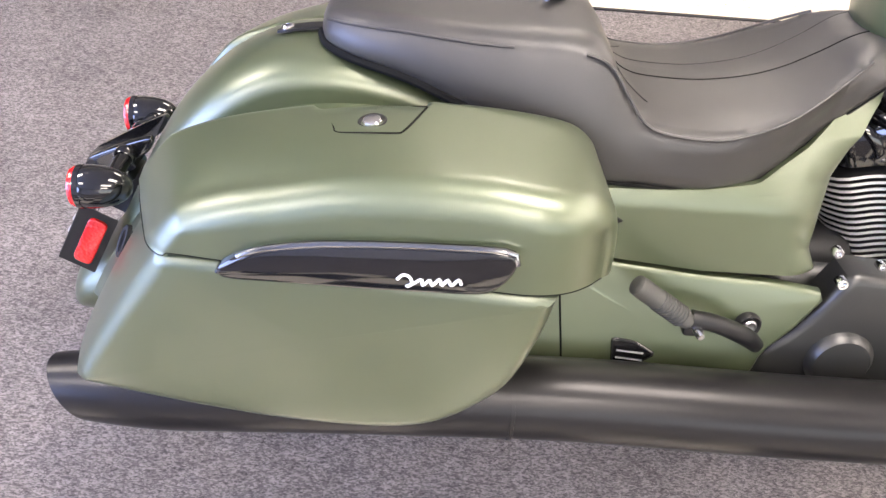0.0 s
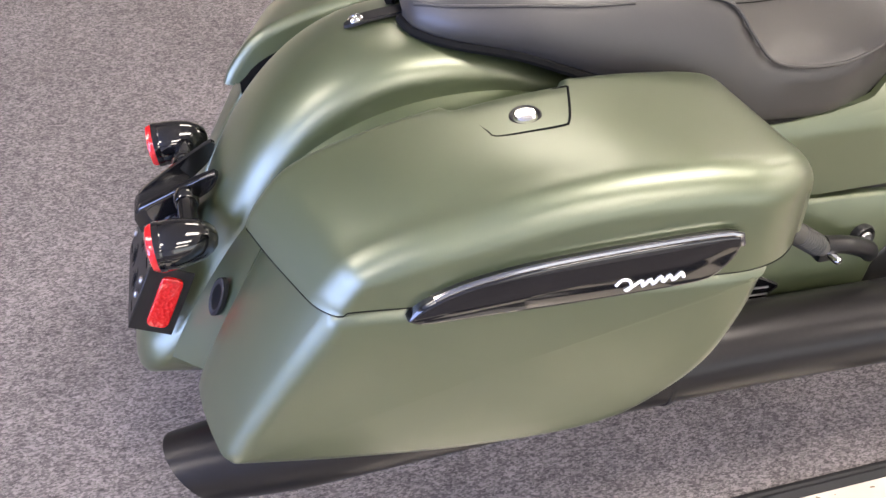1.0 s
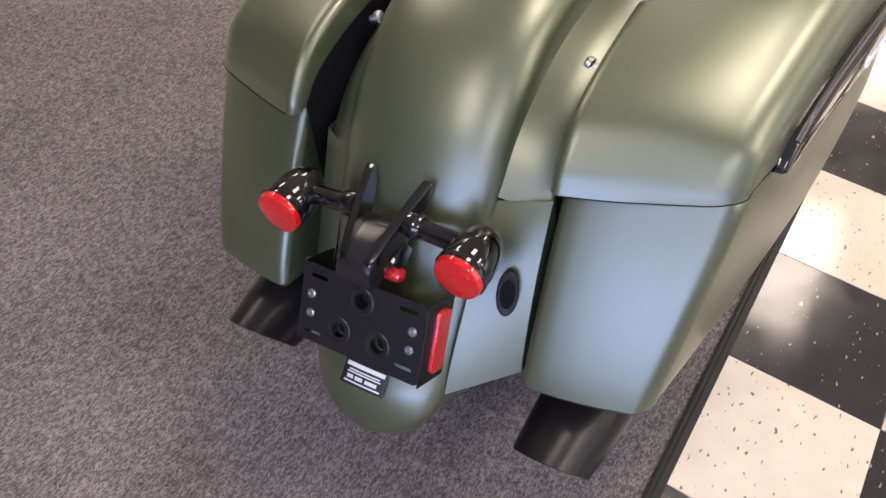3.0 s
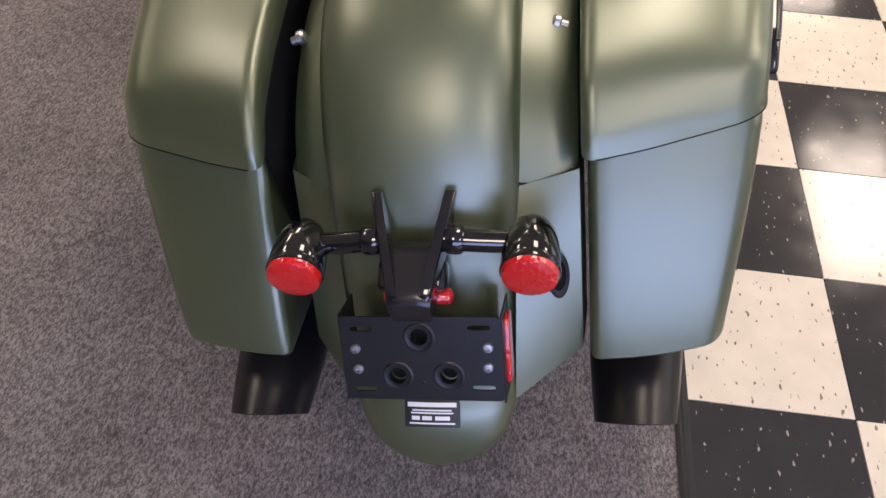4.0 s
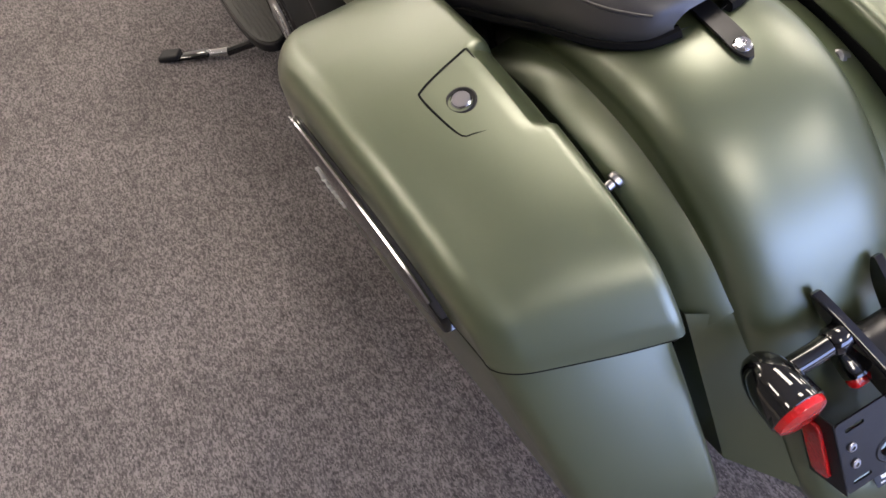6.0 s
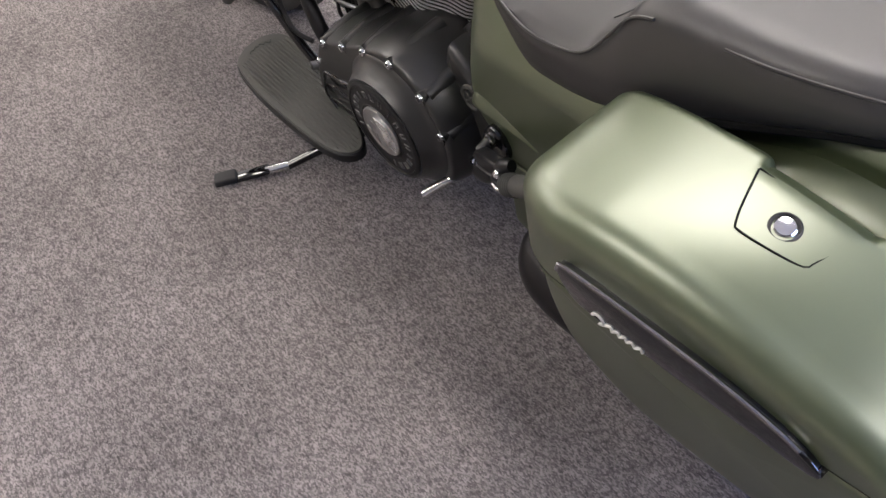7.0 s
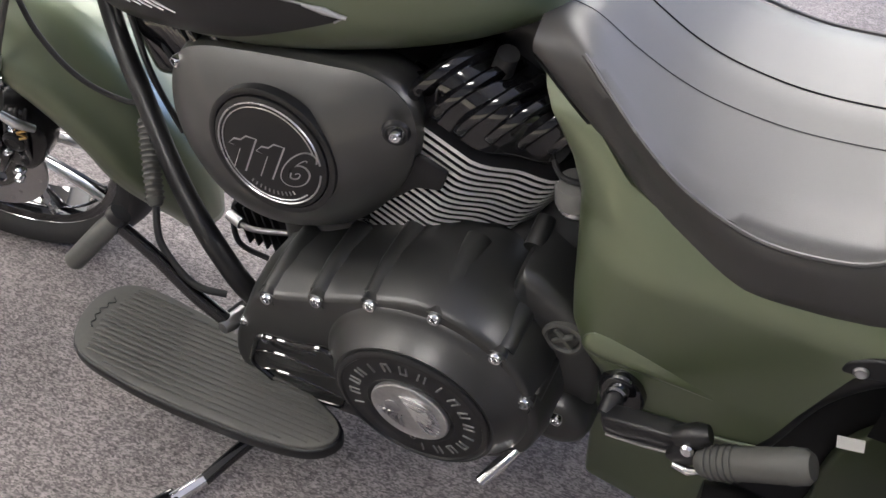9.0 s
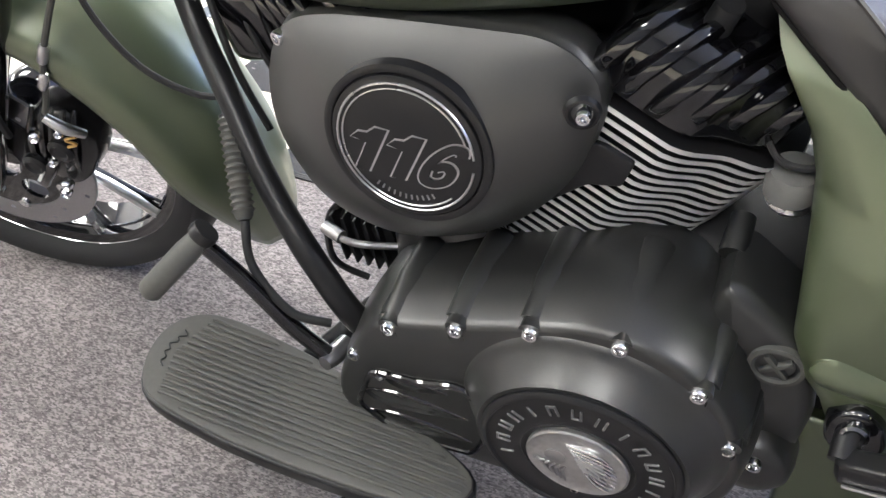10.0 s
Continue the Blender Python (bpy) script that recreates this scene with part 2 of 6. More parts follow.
def tube(pts, r, n=12, steps=0, bm=None, caps=True, flat=1.0):
    """A round bar along the points; r one radius, or one at each point."""
    p = np.array(pts, float)
    rs = np.full(len(p), r, float) if np.isscalar(r) else np.array(r, float)
    if steps:
        both = spline(np.c_[p, rs], steps)
        p, rs = both[:, :3], both[:, 3]
    tang = np.gradient(p, axis=0)
    tang /= np.linalg.norm(tang, axis=1)[:, None]
    side = np.cross(tang[0], (0.0, 0.0, 1.0))
    if np.linalg.norm(side) < 0.1:
        side = np.cross(tang[0], (1.0, 0.0, 0.0))
    rings = []
    for c, tg, rad in zip(p, tang, rs):
        side = side - tg * (side @ tg)
        side /= np.linalg.norm(side)
        up = np.cross(side, tg)
        rings.append([c + rad * (math.cos(a) * side + flat * math.sin(a) * up) for a in np.linspace(0, 2 * math.pi, n, endpoint=False)])
    return skin(rings, True, caps, caps, bm)


def lathe(profile, centre, axis, n=32, bm=None, caps=(False, False)):
    """Turned shape: rows of (radius, height) along the axis from the centre."""
    axis = np.array(axis, float)
    axis /= np.linalg.norm(axis)
    side = np.cross(axis, (0.0, 0.0, 1.0))
    if np.linalg.norm(side) < 0.1:
        side = np.cross(axis, (1.0, 0.0, 0.0))
    side /= np.linalg.norm(side)
    up = np.cross(axis, side)
    rings = [[np.array(centre) + h * axis + r * (math.cos(a) * side + math.sin(a) * up) for a in np.linspace(0, 2 * math.pi, n, endpoint=False)] for r, h in profile]
    return skin(rings, True, caps[0], caps[1], bm)


def block(size, m=None, bevel=0.004, steps=2, bm=None):
    """A box with rounded edges at the pose m."""
    own = bmesh.new()
    bmesh.ops.create_cube(own, size=1.0)
    bmesh.ops.scale(own, vec=size, verts=own.verts)
    if bevel:
        bmesh.ops.bevel(own, geom=own.edges[:], offset=bevel, segments=steps, affect="EDGES", profile=0.5)
    if m is not None:
        bmesh.ops.transform(own, matrix=m, verts=own.verts)
    if bm is None:
        return own
    merge(bm, own)
    return bm


def merge(bm, other):
    data = bpy.data.meshes.new("tmp")
    other.to_mesh(data)
    other.free()
    bm.from_mesh(data)
    bpy.data.meshes.remove(data)


def inward(poly, d):
    """The closed outline drawn in by d (out: minus)."""
    p = np.array(poly, float)
    a, b = np.roll(p, 1, 0), np.roll(p, -1, 0)
    t = b - a
    t /= np.linalg.norm(t, axis=1)[:, None] + 1e-9
    area = 0.5 * np.sum(p[:, 0] * np.roll(p[:, 1], -1) - np.roll(p[:, 0], -1) * p[:, 1])
    n = np.c_[-t[:, 1], t[:, 0]] * (1 if area > 0 else -1)
    return p + n * d


def slab(outline, place, thick, edge=0.003, dome=0.0, bm=None, rings=3):
    """A plate of the outline (u, v) with rounded rims; place(u, v, w) sets it in space, w from 0 to thick."""
    outline = np.array(outline, float)
    c = outline.mean(0)
    layers = [(0.0, 0.0)]
    for k in range(4):
        a = k / 3 * math.pi / 2
        layers.append((edge * (1 - math.cos(a)), thick - edge + edge * math.sin(a)))
    got = [[place(u, v, w) for u, v in inward(outline, d)] for d, w in layers]
    top = inward(outline, edge)
    for k in range(1, rings + 1):
        s = 1 - k / (rings + 0.6)
        got.append([place(*(c + (q - c) * s), thick + dome * (1 - s * s)) for q in top])
    return skin(got, True, True, True, bm)


def rounded(poly, r, n=4):
    """An outline with its corners cut round."""
    p = np.array(poly, float)
    out = []
    for i in range(len(p)):
        a, b, c = p[i - 1], p[i], p[(i + 1) % len(p)]
        u, w = (a - b) / np.linalg.norm(a - b), (c - b) / np.linalg.norm(c - b)
        rr = min(r, np.linalg.norm(a - b) / 2.2, np.linalg.norm(c - b) / 2.2)
        s, e = b + u * rr, b + w * rr
        for k in range(n + 1):
            q = k / n
            out.append((1 - q) ** 2 * s + 2 * q * (1 - q) * b + q * q * e)
    return np.array(out)


def pierced(outline, holes, place, thick):
    """A flat plate with holes through it."""
    bm = bmesh.new()
    loops = []
    for loop in (outline, *holes):
        vs = [bm.verts.new((u, v, 0)) for u, v in loop]
        loops += [bm.edges.new((vs[i], vs[(i + 1) % len(vs)])) for i in range(len(vs))]
    bmesh.ops.triangle_fill(bm, edges=loops, use_beauty=True, use_dissolve=False, normal=(0, 0, 1))
    up = bmesh.ops.extrude_face_region(bm, geom=bm.faces[:])
    bmesh.ops.translate(bm, vec=(0, 0, thick), verts=[v for v in up["geom"] if isinstance(v, bmesh.types.BMVert)])
    for v in bm.verts:
        v.co = Vector(place(*v.co))
    return bm


def ring_of(u, v, r, n=16, rv=None):
    return [(u + r * math.cos(a), v + (rv or r) * math.sin(a)) for a in np.linspace(0, 2 * math.pi, n, endpoint=False)]


def script_word(text, size, depth, place, shear=0.25, swell=0.0):
    """Raised lettering from the built-in font as a bmesh; place(u, v, w)."""
    cu = bpy.data.curves.new("word", "FONT")
    cu.body, cu.size, cu.extrude, cu.align_x, cu.align_y, cu.shear, cu.offset = text, size, depth / 2, "CENTER", "CENTER", shear, swell
    ob = bpy.data.objects.new("word", cu)
    scene.collection.objects.link(ob)
    data = ob.evaluated_get(bpy.context.evaluated_depsgraph_get()).to_mesh()
    bm = bmesh.new()
    bm.from_mesh(data)
    bpy.data.objects.remove(ob)
    bpy.data.curves.remove(cu)
    for v in bm.verts:
        v.co = Vector(place(v.co.x, v.co.y, v.co.z + depth / 2))
    return bm


def both_sides(make, *args):
    for side in (-1, 1):
        make(side, *args)

# ---------------------------------------------------------------- the showroom
X0, X1, Y0, Y1, H = -4.2, 7.8, -5.6, 5.2, 2.9


def wall(name, x, y, sx, sy, z=None, sz=H, paint=WALL_PAINT, label="painted plaster showroom wall"):
    return tagged(part(name, block((sx, sy, sz), pose(x, y, sz / 2 if z is None else z), 0.0), paint), label, "wall", kind="structure")


def floor_slab():
    bm = block((X1 - X0 + 0.4, Y1 - Y0 + 0.4, 0.1), pose((X0 + X1) / 2, (Y0 + Y1) / 2, -0.062), 0.0)
    return tagged(part("floor", bm, TILE_BLACK), "black vinyl tile floor of the showroom", "floor", kind="structure")


TILE = 0.3048
TX, TY = 0.084, -0.638      # a corner where four tiles meet


def tiles(floor):
    """Checkerboard of vinyl tiles in the aisle beside the carpet, plain cream ones beyond it."""
    meshes = {}
    for mat in (TILE_WHITE, TILE_BLACK):
        ob = part("tile", block((TILE - 0.0012, TILE - 0.0012, 0.006), pose(0, 0, 0), 0.0008, 1), mat)
        meshes[mat.name] = ob.data
        bpy.data.objects.remove(ob)
    far = {True: bmesh.new(), False: bmesh.new()}
    for i in range(-14, 25):
        for j in range(-3, 15):
            x, y = TX + (i + 0.5) * TILE, TY + (j + 0.5) * TILE
            dark = (i + j) % 2 == 0 and j < 5
            if 1 <= j < 7 or x > X1:
                continue
            if -1.3 < x < 3.2 and j < 2:
                ob = new("tile", meshes[(TILE_BLACK if dark else TILE_WHITE).name])
                ob.parent, ob.location = floor, (x, y, -0.007)
            else:
                block((TILE - 0.0012, TILE - 0.0012, 0.006), pose(x, y, -0.007), 0.0, bm=far[dark])
    for dark, bm in far.items():
        ob = part("tile_field", bm, TILE_BLACK if dark else TILE_WHITE, floor)
        ob["kind"] = "stuff"


def carpet(x0, x1, y0, y1):
    bm = block((x1 - x0, y1 - y0, 0.006), pose((x0 + x1) / 2, (y0 + y1) / 2, -0.003), 0.0)
    return tagged(part("carpet", bm, CARPET), "grey flecked short-pile carpet on the showroom floor", "carpet", kind="structure")


def carpet_edging(y, out):
    """Rubber reducer strip along a carpet's side: a step and a lip."""
    sec = [(0.0, -0.006), (0.0, 0.004), (0.006, 0.0055), (0.010, 0.0035), (0.014, 0.0045), (0.026, -0.003), (0.026, -0.006)]
    bm = skin([[(x, y + out * u, w) for u, w in sec] for x in np.linspace(X0, X1, 60)], False)
    return tagged(part("carpet_edging", bm, RUBBER), "black rubber edging strip between carpet and tiles", "floor trim", kind="structure")


def fixture(x, y):
    """Recessed ceiling light: frame and lit diffuser."""
    lamp = new("ceiling_light")
    lamp.matrix_basis = pose(x, y, H)
    tagged(lamp, "white recessed fluorescent ceiling light, lit", "ceiling light", "ceiling lights")
    bm = bmesh.new()
    for dx, dy, sx, sy in ((0, 0.295, 1.22, 0.02), (0, -0.295, 1.22, 0.02), (0.60, 0, 0.02, 0.57), (-0.60, 0, 0.02, 0.57)):
        block((sx, sy, 0.05), pose(dx, dy, -0.025), 0.003, 1, bm)
    part("frame", bm, CEILING_BOARD, lamp)
    part("diffuser", block((1.18, 0.57, 0.02), pose(0, 0, -0.03), 0.004, 1), LIGHT_PANEL, lamp)
    return lamp


def daylight(name, eye, target, wide, high, watts, tint):
    """Sky light standing in a window opening."""
    lamp = bpy.data.lights.new(name, "AREA")
    lamp.shape, lamp.size, lamp.size_y, lamp.energy, lamp.color = "RECTANGLE", wide, high, watts, tint
    new(name, lamp).matrix_world = look(eye, target)


floor = floor_slab()
carpet(X0, X1, -0.338, 1.645)
carpet(X0, X1, Y0, -1.452)
carpet_edging(-0.338, -1)
carpet_edging(-1.452, 1)
carpet_edging(1.645, 1)
wall("wall_north", (X0 + X1) / 2, Y1 + 0.1, X1 - X0 + 0.4, 0.2, paint=DARK_WALL, label="grey painted showroom wall")
wall("wall_east", X1 + 0.1, (Y0 + Y1) / 2, 0.2, Y1 - Y0)
# west shop front: one opening with sill and head, the rest solid
wall("wall_west", X0 - 0.1, (0.5 + Y1) / 2, 0.2, Y1 - 0.5, paint=DARK_WALL, label="grey painted showroom wall")
wall("wall_west_pier", X0 - 0.1, (Y0 - 4.4) / 2, 0.2, -4.4 - Y0)
wall("wall_west_sill", X0 - 0.1, -1.95, 0.2, 4.9, 0.25, 0.5)
wall("wall_west_head", X0 - 0.1, -1.95, 0.2, 4.9, H - 0.35, 0.7)
daylight("west_window", (X0 - 0.02, -1.95, 1.35), (X0 + 3, -1.95, 1.2), 4.8, 1.65, WINDOW_POWER, (0.35, 0.48, 1.0))
# south windows
wall("wall_south", (X0 - 0.6) / 2, Y0 - 0.1, -0.6 - X0 + 0.4, 0.2)
wall("wall_south_pier", (6.6 + X1) / 2, Y0 - 0.1, X1 - 6.6, 0.2)
wall("wall_south_sill", 3.0, Y0 - 0.1, 7.2, 0.2, 0.3, 0.6)
wall("wall_south_head", 3.0, Y0 - 0.1, 7.2, 0.2, H - 0.2, 0.4)
daylight("south_window", (3.0, Y0 - 0.02, 1.55), (3.0, Y0 + 3, 1.4), 7.0, 1.8, SOUTH_POWER, (0.92, 0.95, 1.0))
bm = block((X1 - X0 + 0.4, Y1 - Y0 + 0.4, 0.12), pose((X0 + X1) / 2, (Y0 + Y1) / 2, H + 0.062), 0.0)
tagged(part("ceiling", bm, CEILING_BOARD), "white mineral board ceiling", "ceiling", kind="structure")
for x, y in LIGHTS:
    fixture(x, y)
tiles(floor)

# ---------------------------------------------------------------- the motorcycle
LEAN = 10.7     # degrees to its left, on the side stand
bike = new("motorcycle")
bike.matrix_basis = pose(0, -0.0155, 0, -LEAN)
tagged(bike, "satin green touring motorcycle with saddlebags, leaning on its side stand", "motorcycle")


FACE = {-1: (0.4195, 0.12), 1: (0.405, 0.075)}     # half width and flare; the right bag hangs a little further out


def bag_face(x, side):
    """Half width of a saddlebag's outer face at x."""
    return FACE[side][0] + FACE[side][1] * x - 0.040 * max(0.0, (x - 0.185) / 0.10) ** 2


def bag_lean(z):
    """The outer face falls in below the lid."""
    return 0.065 * ((0.50 - z) + math.sqrt((0.50 - z) ** 2 + 0.004)) - 0.0015


def plan_shift(x, y, reach):
    """The bags' rear ends run forward towards their outer side."""
    s = min(max((abs(y) - 0.19) / 0.2, 0), 1)
    f = min(max((0.02 - x) / 0.27, 0), 1)
    return x - reach * (1 - s) ** 1.4 * f


LID_TOP = [(-0.252, 0.553), (-0.240, 0.582), (-0.212, 0.622), (-0.165, 0.648), (-0.10, 0.668), (-0.02, 0.685), (0.05, 0.692), (0.11, 0.692), (0.17, 0.689), (0.225, 0.683), (0.262, 0.674), (0.287, 0.656), (0.299, 0.632), (0.303, 0.600), (0.304, 0.568)]


def lid_seam(x, y=0.19):
    """Height of the lid's lower edge; it lifts a little at the rear outer corner."""
    lift = min(max((-0.05 - x) / 0.20, 0), 1) ** 1.4 * min(max((abs(y) - 0.19) / 0.19, 0), 1)
    return 0.554 + (x + 0.252) / 0.52 * 0.012 + 0.003 * lift


LID_EDGE = 0.042     # radius of the outer crease


def edge_fall(x):
    """How far the top falls towards the crease: nothing at the front."""
    return 0.017 * min(max((0.15 - x) / 0.25, 0), 1)


def lid_fall(x, y, side):
    return edge_fall(x) * min(max((y - 0.198) / (bag_face(x, side) - LID_EDGE - 0.198), 0), 1) ** 3


def finger_notch(x, y):
    """Scoop at the lid's inner edge, beside the latch."""
    if not -0.060 < x < 0.070 or y > 0.2150:
        return 0.0
    return 0.015 * min(1.0, (0.2150 - y) / 0.026) * min(1.0, (x + 0.060) / 0.006, (0.070 - x) / 0.006)


def lid_mesh(side):
    curve = spline(LID_TOP, 110)
    t = np.gradient(curve, axis=0)
    t /= np.linalg.norm(t, axis=1)[:, None]
    nrm = np.c_[-t[:, 1], t[:, 0]]
    inner, r_in = 0.186, 0.016

    def station(y_of, drop, corner):
        """The lid's lengthwise section at one place across it."""
        out = []
        for (x, z), (nx, nz) in zip(curve, nrm):
            y = y_of(x)
            pz = z - drop(x, y) * max(nz, 0) ** 1.5 - finger_notch(x, y)
            px = x - nx * corner * (1.0 if nx < 0 else 0.75)
            if x < -0.12:
                low = lid_seam(-0.252, y)
                w = min(max((0.640 - pz) / (0.640 - 0.553), 0), 1)
                pz -= (0.554 - low) * w
                bow = max(0.0, 1 - ((y - 0.290) / 0.105) ** 2)
                px -= w * (0.62 * (0.554 - low) + 0.005 + 0.010 * bow)
                pz -= w * 0.005 * bow
            pz = max(pz, lid_seam(px, y) - (0.005 if x < -0.12 else 0.0))
            out.append((plan_shift(px, y, 0.065), side * y, pz))
        return out

    rows = []
    for k in range(5):
        a = k / 4 * math.pi / 2
        rows.append(station(lambda x, a=a: inner + r_in * (1 - math.cos(a)), lambda x, y, a=a: r_in * (1 - math.sin(a)), r_in * (1 - math.sin(a))))
    rows.insert(0, [(x, y, lid_seam(x, y)) for x, y, z in rows[0]])
    for y in (0.207, 0.2135, 0.2155):
        rows.append(station(lambda x, y=y: y, lambda x, y: lid_fall(x, y, side), 0.0))
    for s in np.linspace(0.12, 1.0, 10):
        rows.append(station(lambda x, s=s: 0.2155 + s * (bag_face(x, side) - LID_EDGE - 0.2155), lambda x, y: lid_fall(x, y, side), 0.0))
    for k in range(1, 11):
        a = k / 10 * math.pi / 2
        rows.append(station(lambda x, a=a: bag_face(x, side) - LID_EDGE + LID_EDGE * math.sin(a), lambda x, y, a=a: edge_fall(x) + LID_EDGE * (1 - math.cos(a)), 0.024 * (1 - math.cos(a))))
    last = rows[-1]
    for s in (0.33, 0.66, 1.0):
        rows.append([(x, y, z + (lid_seam(x, y) - z) * s) for x, y, z in last])
    rim = [r[0] for r in rows[2:]] + rows[-1][1:]
    rows.append([(x, side * (abs(y) - 0.006), z) for x, y, z in rows[-1]])
    return skin(rows, False), rim


BAG_SIDE = [(-0.250, 0.552), (-0.300, 0.470), (-0.350, 0.380), (-0.378, 0.318), (-0.372, 0.302), (-0.340, 0.296), (-0.24, 0.285), (-0.12, 0.278), (0.012, 0.286), (0.095, 0.308), (0.153, 0.353), (0.196, 0.410), (0.225, 0.492), (0.237, 0.545), (0.240, 0.562)]


def bag_mesh(side):
    low = spline(BAG_SIDE, 60)
    top = [(x, lid_seam(x) + 0.002) for x in np.linspace(0.240, -0.25, 22)[1:-1]]
    outline = np.r_[low, top]
    c = np.array([-0.06, 0.45])

    def put(p, y):
        x, z = p
        yy = y(x) - bag_lean(z) * (y(x) > 0.25)
        bow = 0.013 * max(0, 1 - ((yy - 0.285) / 0.095) ** 2) * min(max((-0.12 - x) / 0.12, 0), 1)
        return (plan_shift(x, yy, 0.040) - bow, side * yy, z)

    rows = []
    r = 0.020
    for k in range(4):
        a = k / 3 * math.pi / 2
        rows.append([put(p, lambda x, a=a: 0.192 + 0.012 * (1 - math.cos(a))) for p in inward(outline, 0.012 * (1 - math.sin(a)) + 0.004)])
    for mid in (0.225, 0.247, 0.270, 0.293, 0.316, 0.339):
        rows.append([put(p, lambda x, mid=mid: mid) for p in inward(outline, 0.004)])
    for k in range(6):
        a = k / 5 * math.pi / 2
        rows.append([put(p, lambda x, a=a: bag_face(x, side) - 0.003 - r + r * math.sin(a)) for p in inward(outline, 0.004 + r * (1 - math.cos(a)))])
    inset = inward(outline, 0.004 + r)
    for s in (0.8, 0.6, 0.4, 0.2, 0.06):
        rows.append([put(c + (p - c) * s, lambda x, s=s: bag_face(x, side) - 0.003 + 0.004 * (1 - s)) for p in inset])
    return skin(rows, True, True, True)


BADGE = [(-0.172, 0.546), (-0.160, 0.562), (-0.125, 0.582), (-0.075, 0.597), (-0.015, 0.608), (0.08, 0.619), (0.160, 0.625), (0.176, 0.619), (0.176, 0.600), (0.160, 0.575), (0.140, 0.563), (0.08, 0.556), (0.0, 0.549), (-0.09, 0.543), (-0.155, 0.539)]


def saddlebag(side):
    bag = part("saddlebag", bag_mesh(side), GREEN, bike, "satin green hard saddlebag")
    shell, rim = lid_mesh(side)
    lid = part("lid", shell, GREEN, bag, "satin green saddlebag lid")
    # Near-black sheet just inboard of the green wall, ending below the lid's top.
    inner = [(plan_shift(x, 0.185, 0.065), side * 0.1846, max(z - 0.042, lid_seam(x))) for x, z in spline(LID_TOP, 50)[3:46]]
    part("inner_sheet", skin([[(x, y, lid_seam(x) - 0.14) for x, y, z in inner], inner, [(x, y + side * 0.006, z + 0.001) for x, y, z in inner]], False), DARK, bag, "black sheet along the saddlebag's inner wall")
    part("lid_gap", tube(spline(rim[::3], 120), 0.0008, 6), DARK, bag)
    outline = spline(BADGE, 56, True)

    def on_face(u, v, w):
        lean = bag_lean(v)
        return (u, side * (bag_face(u, side) - 0.004 + w - lean), v)

    bm = slab(outline, on_face, 0.016, 0.006, 0.003)
    part("badge", bm, BLACK_GLOSS, bag, "gloss black badge panel")
    rim = tube([on_face(u, v, 0.0125) for u, v in [*outline[3:29]]], 0.0034, 8)
    part("trim", rim, DARK_CHROME, bag, "thin chrome trim")
    # the maker's script, drawn as a plain flourish
    flow = [(0.0, 0.55), (0.4, 0.9), (0.9, 0.75), (1.1, 0.2), (0.7, 0.0), (1.3, 0.3), (1.8, 0.55), (1.9, 0.1), (2.4, 0.5), (2.6, 0.1), (3.1, 0.55), (3.3, 0.1), (3.7, 0.5), (4.0, 0.1), (4.5, 0.5), (4.7, 0.15)]
    s = 0.0155
    sgn = 1 if side < 0 else -1
    base = 0.044 if side < 0 else 0.121
    pts = [on_face(base + sgn * u * s, 0.5635 + 0.15 * (u * s) * (1 if side < 0 else -0.2) + v * 0.018, 0.0183) for u, v in flow]
    part("emblem", tube(pts, 0.0021, 6, 60), WHITE_INK, bag, "small white flourish emblem")
    # latch panel: an outlined inset on the lid with a round lock button
    top = lambda u, v: latch_height(u, v, side)
    edge = [(-0.058, 0.217), (-0.057, 0.222), (-0.047, 0.272), (-0.036, 0.288), (0.026, 0.298), (0.042, 0.288), (0.066, 0.222), (0.067, 0.217)]
    seam = spline(edge, 44)
    part("latch_gap", tube([(u, side * v, top(u, v) + 0.0003) for u, v in [*seam, seam[0]]], 0.0015, 6), DARK, bag)
    # Black ring puts the shade of the lock's recess into the colour.
    part("lock_shade_ring", lathe([(0.0185, 0.0), (0.0185, 0.0012), (0.0165, 0.0022), (0.0135, 0.0006), (0.0125, -0.001)], (0.0, side * 0.262, top(0.0, 0.262) - 0.0002), (-0.13, side * 0.13, 0.98)), BLACK_SATIN, bag, "black ring for the shaded recess round the lock")
    part("lock_button", lathe([(0.0125, 0.0), (0.0125, 0.0025), (0.0108, 0.0042), (0.004, 0.0046)], (0.0, side * 0.262, top(0.0, 0.262) - 0.0004), (-0.13, side * 0.13, 0.98), caps=(False, True)), CHROME, bag, "polished lock button")
    return bag


def latch_height(x, v, side=1):
    """Height of the lid's top over the plan."""
    curve = spline(LID_TOP, 60)[5:42]
    z = float(np.interp(x, curve[:, 0], curve[:, 1]))
    return z - lid_fall(x, v, side)


both_sides(saddlebag)

# ---- rear fender
FENDER = [(0.22, 0.600), (0.12, 0.664), (0.02, 0.703), (-0.07, 0.714), (-0.15, 0.704), (-0.23, 0.664), (-0.30, 0.596), (-0.35, 0.516), (-0.39, 0.432), (-0.425, 0.368), (-0.462, 0.326), (-0.488, 0.300), (-0.502, 0.272), (-0.509, 0.246), (-0.511, 0.228), (-0.5115, 0.219)]
FENDER_W = [0.115, 0.116, 0.117, 0.117, 0.117, 0.117, 0.116, 0.114, 0.111, 0.107, 0.102, 0.098, 0.092, 0.080, 0.060, 0.020]


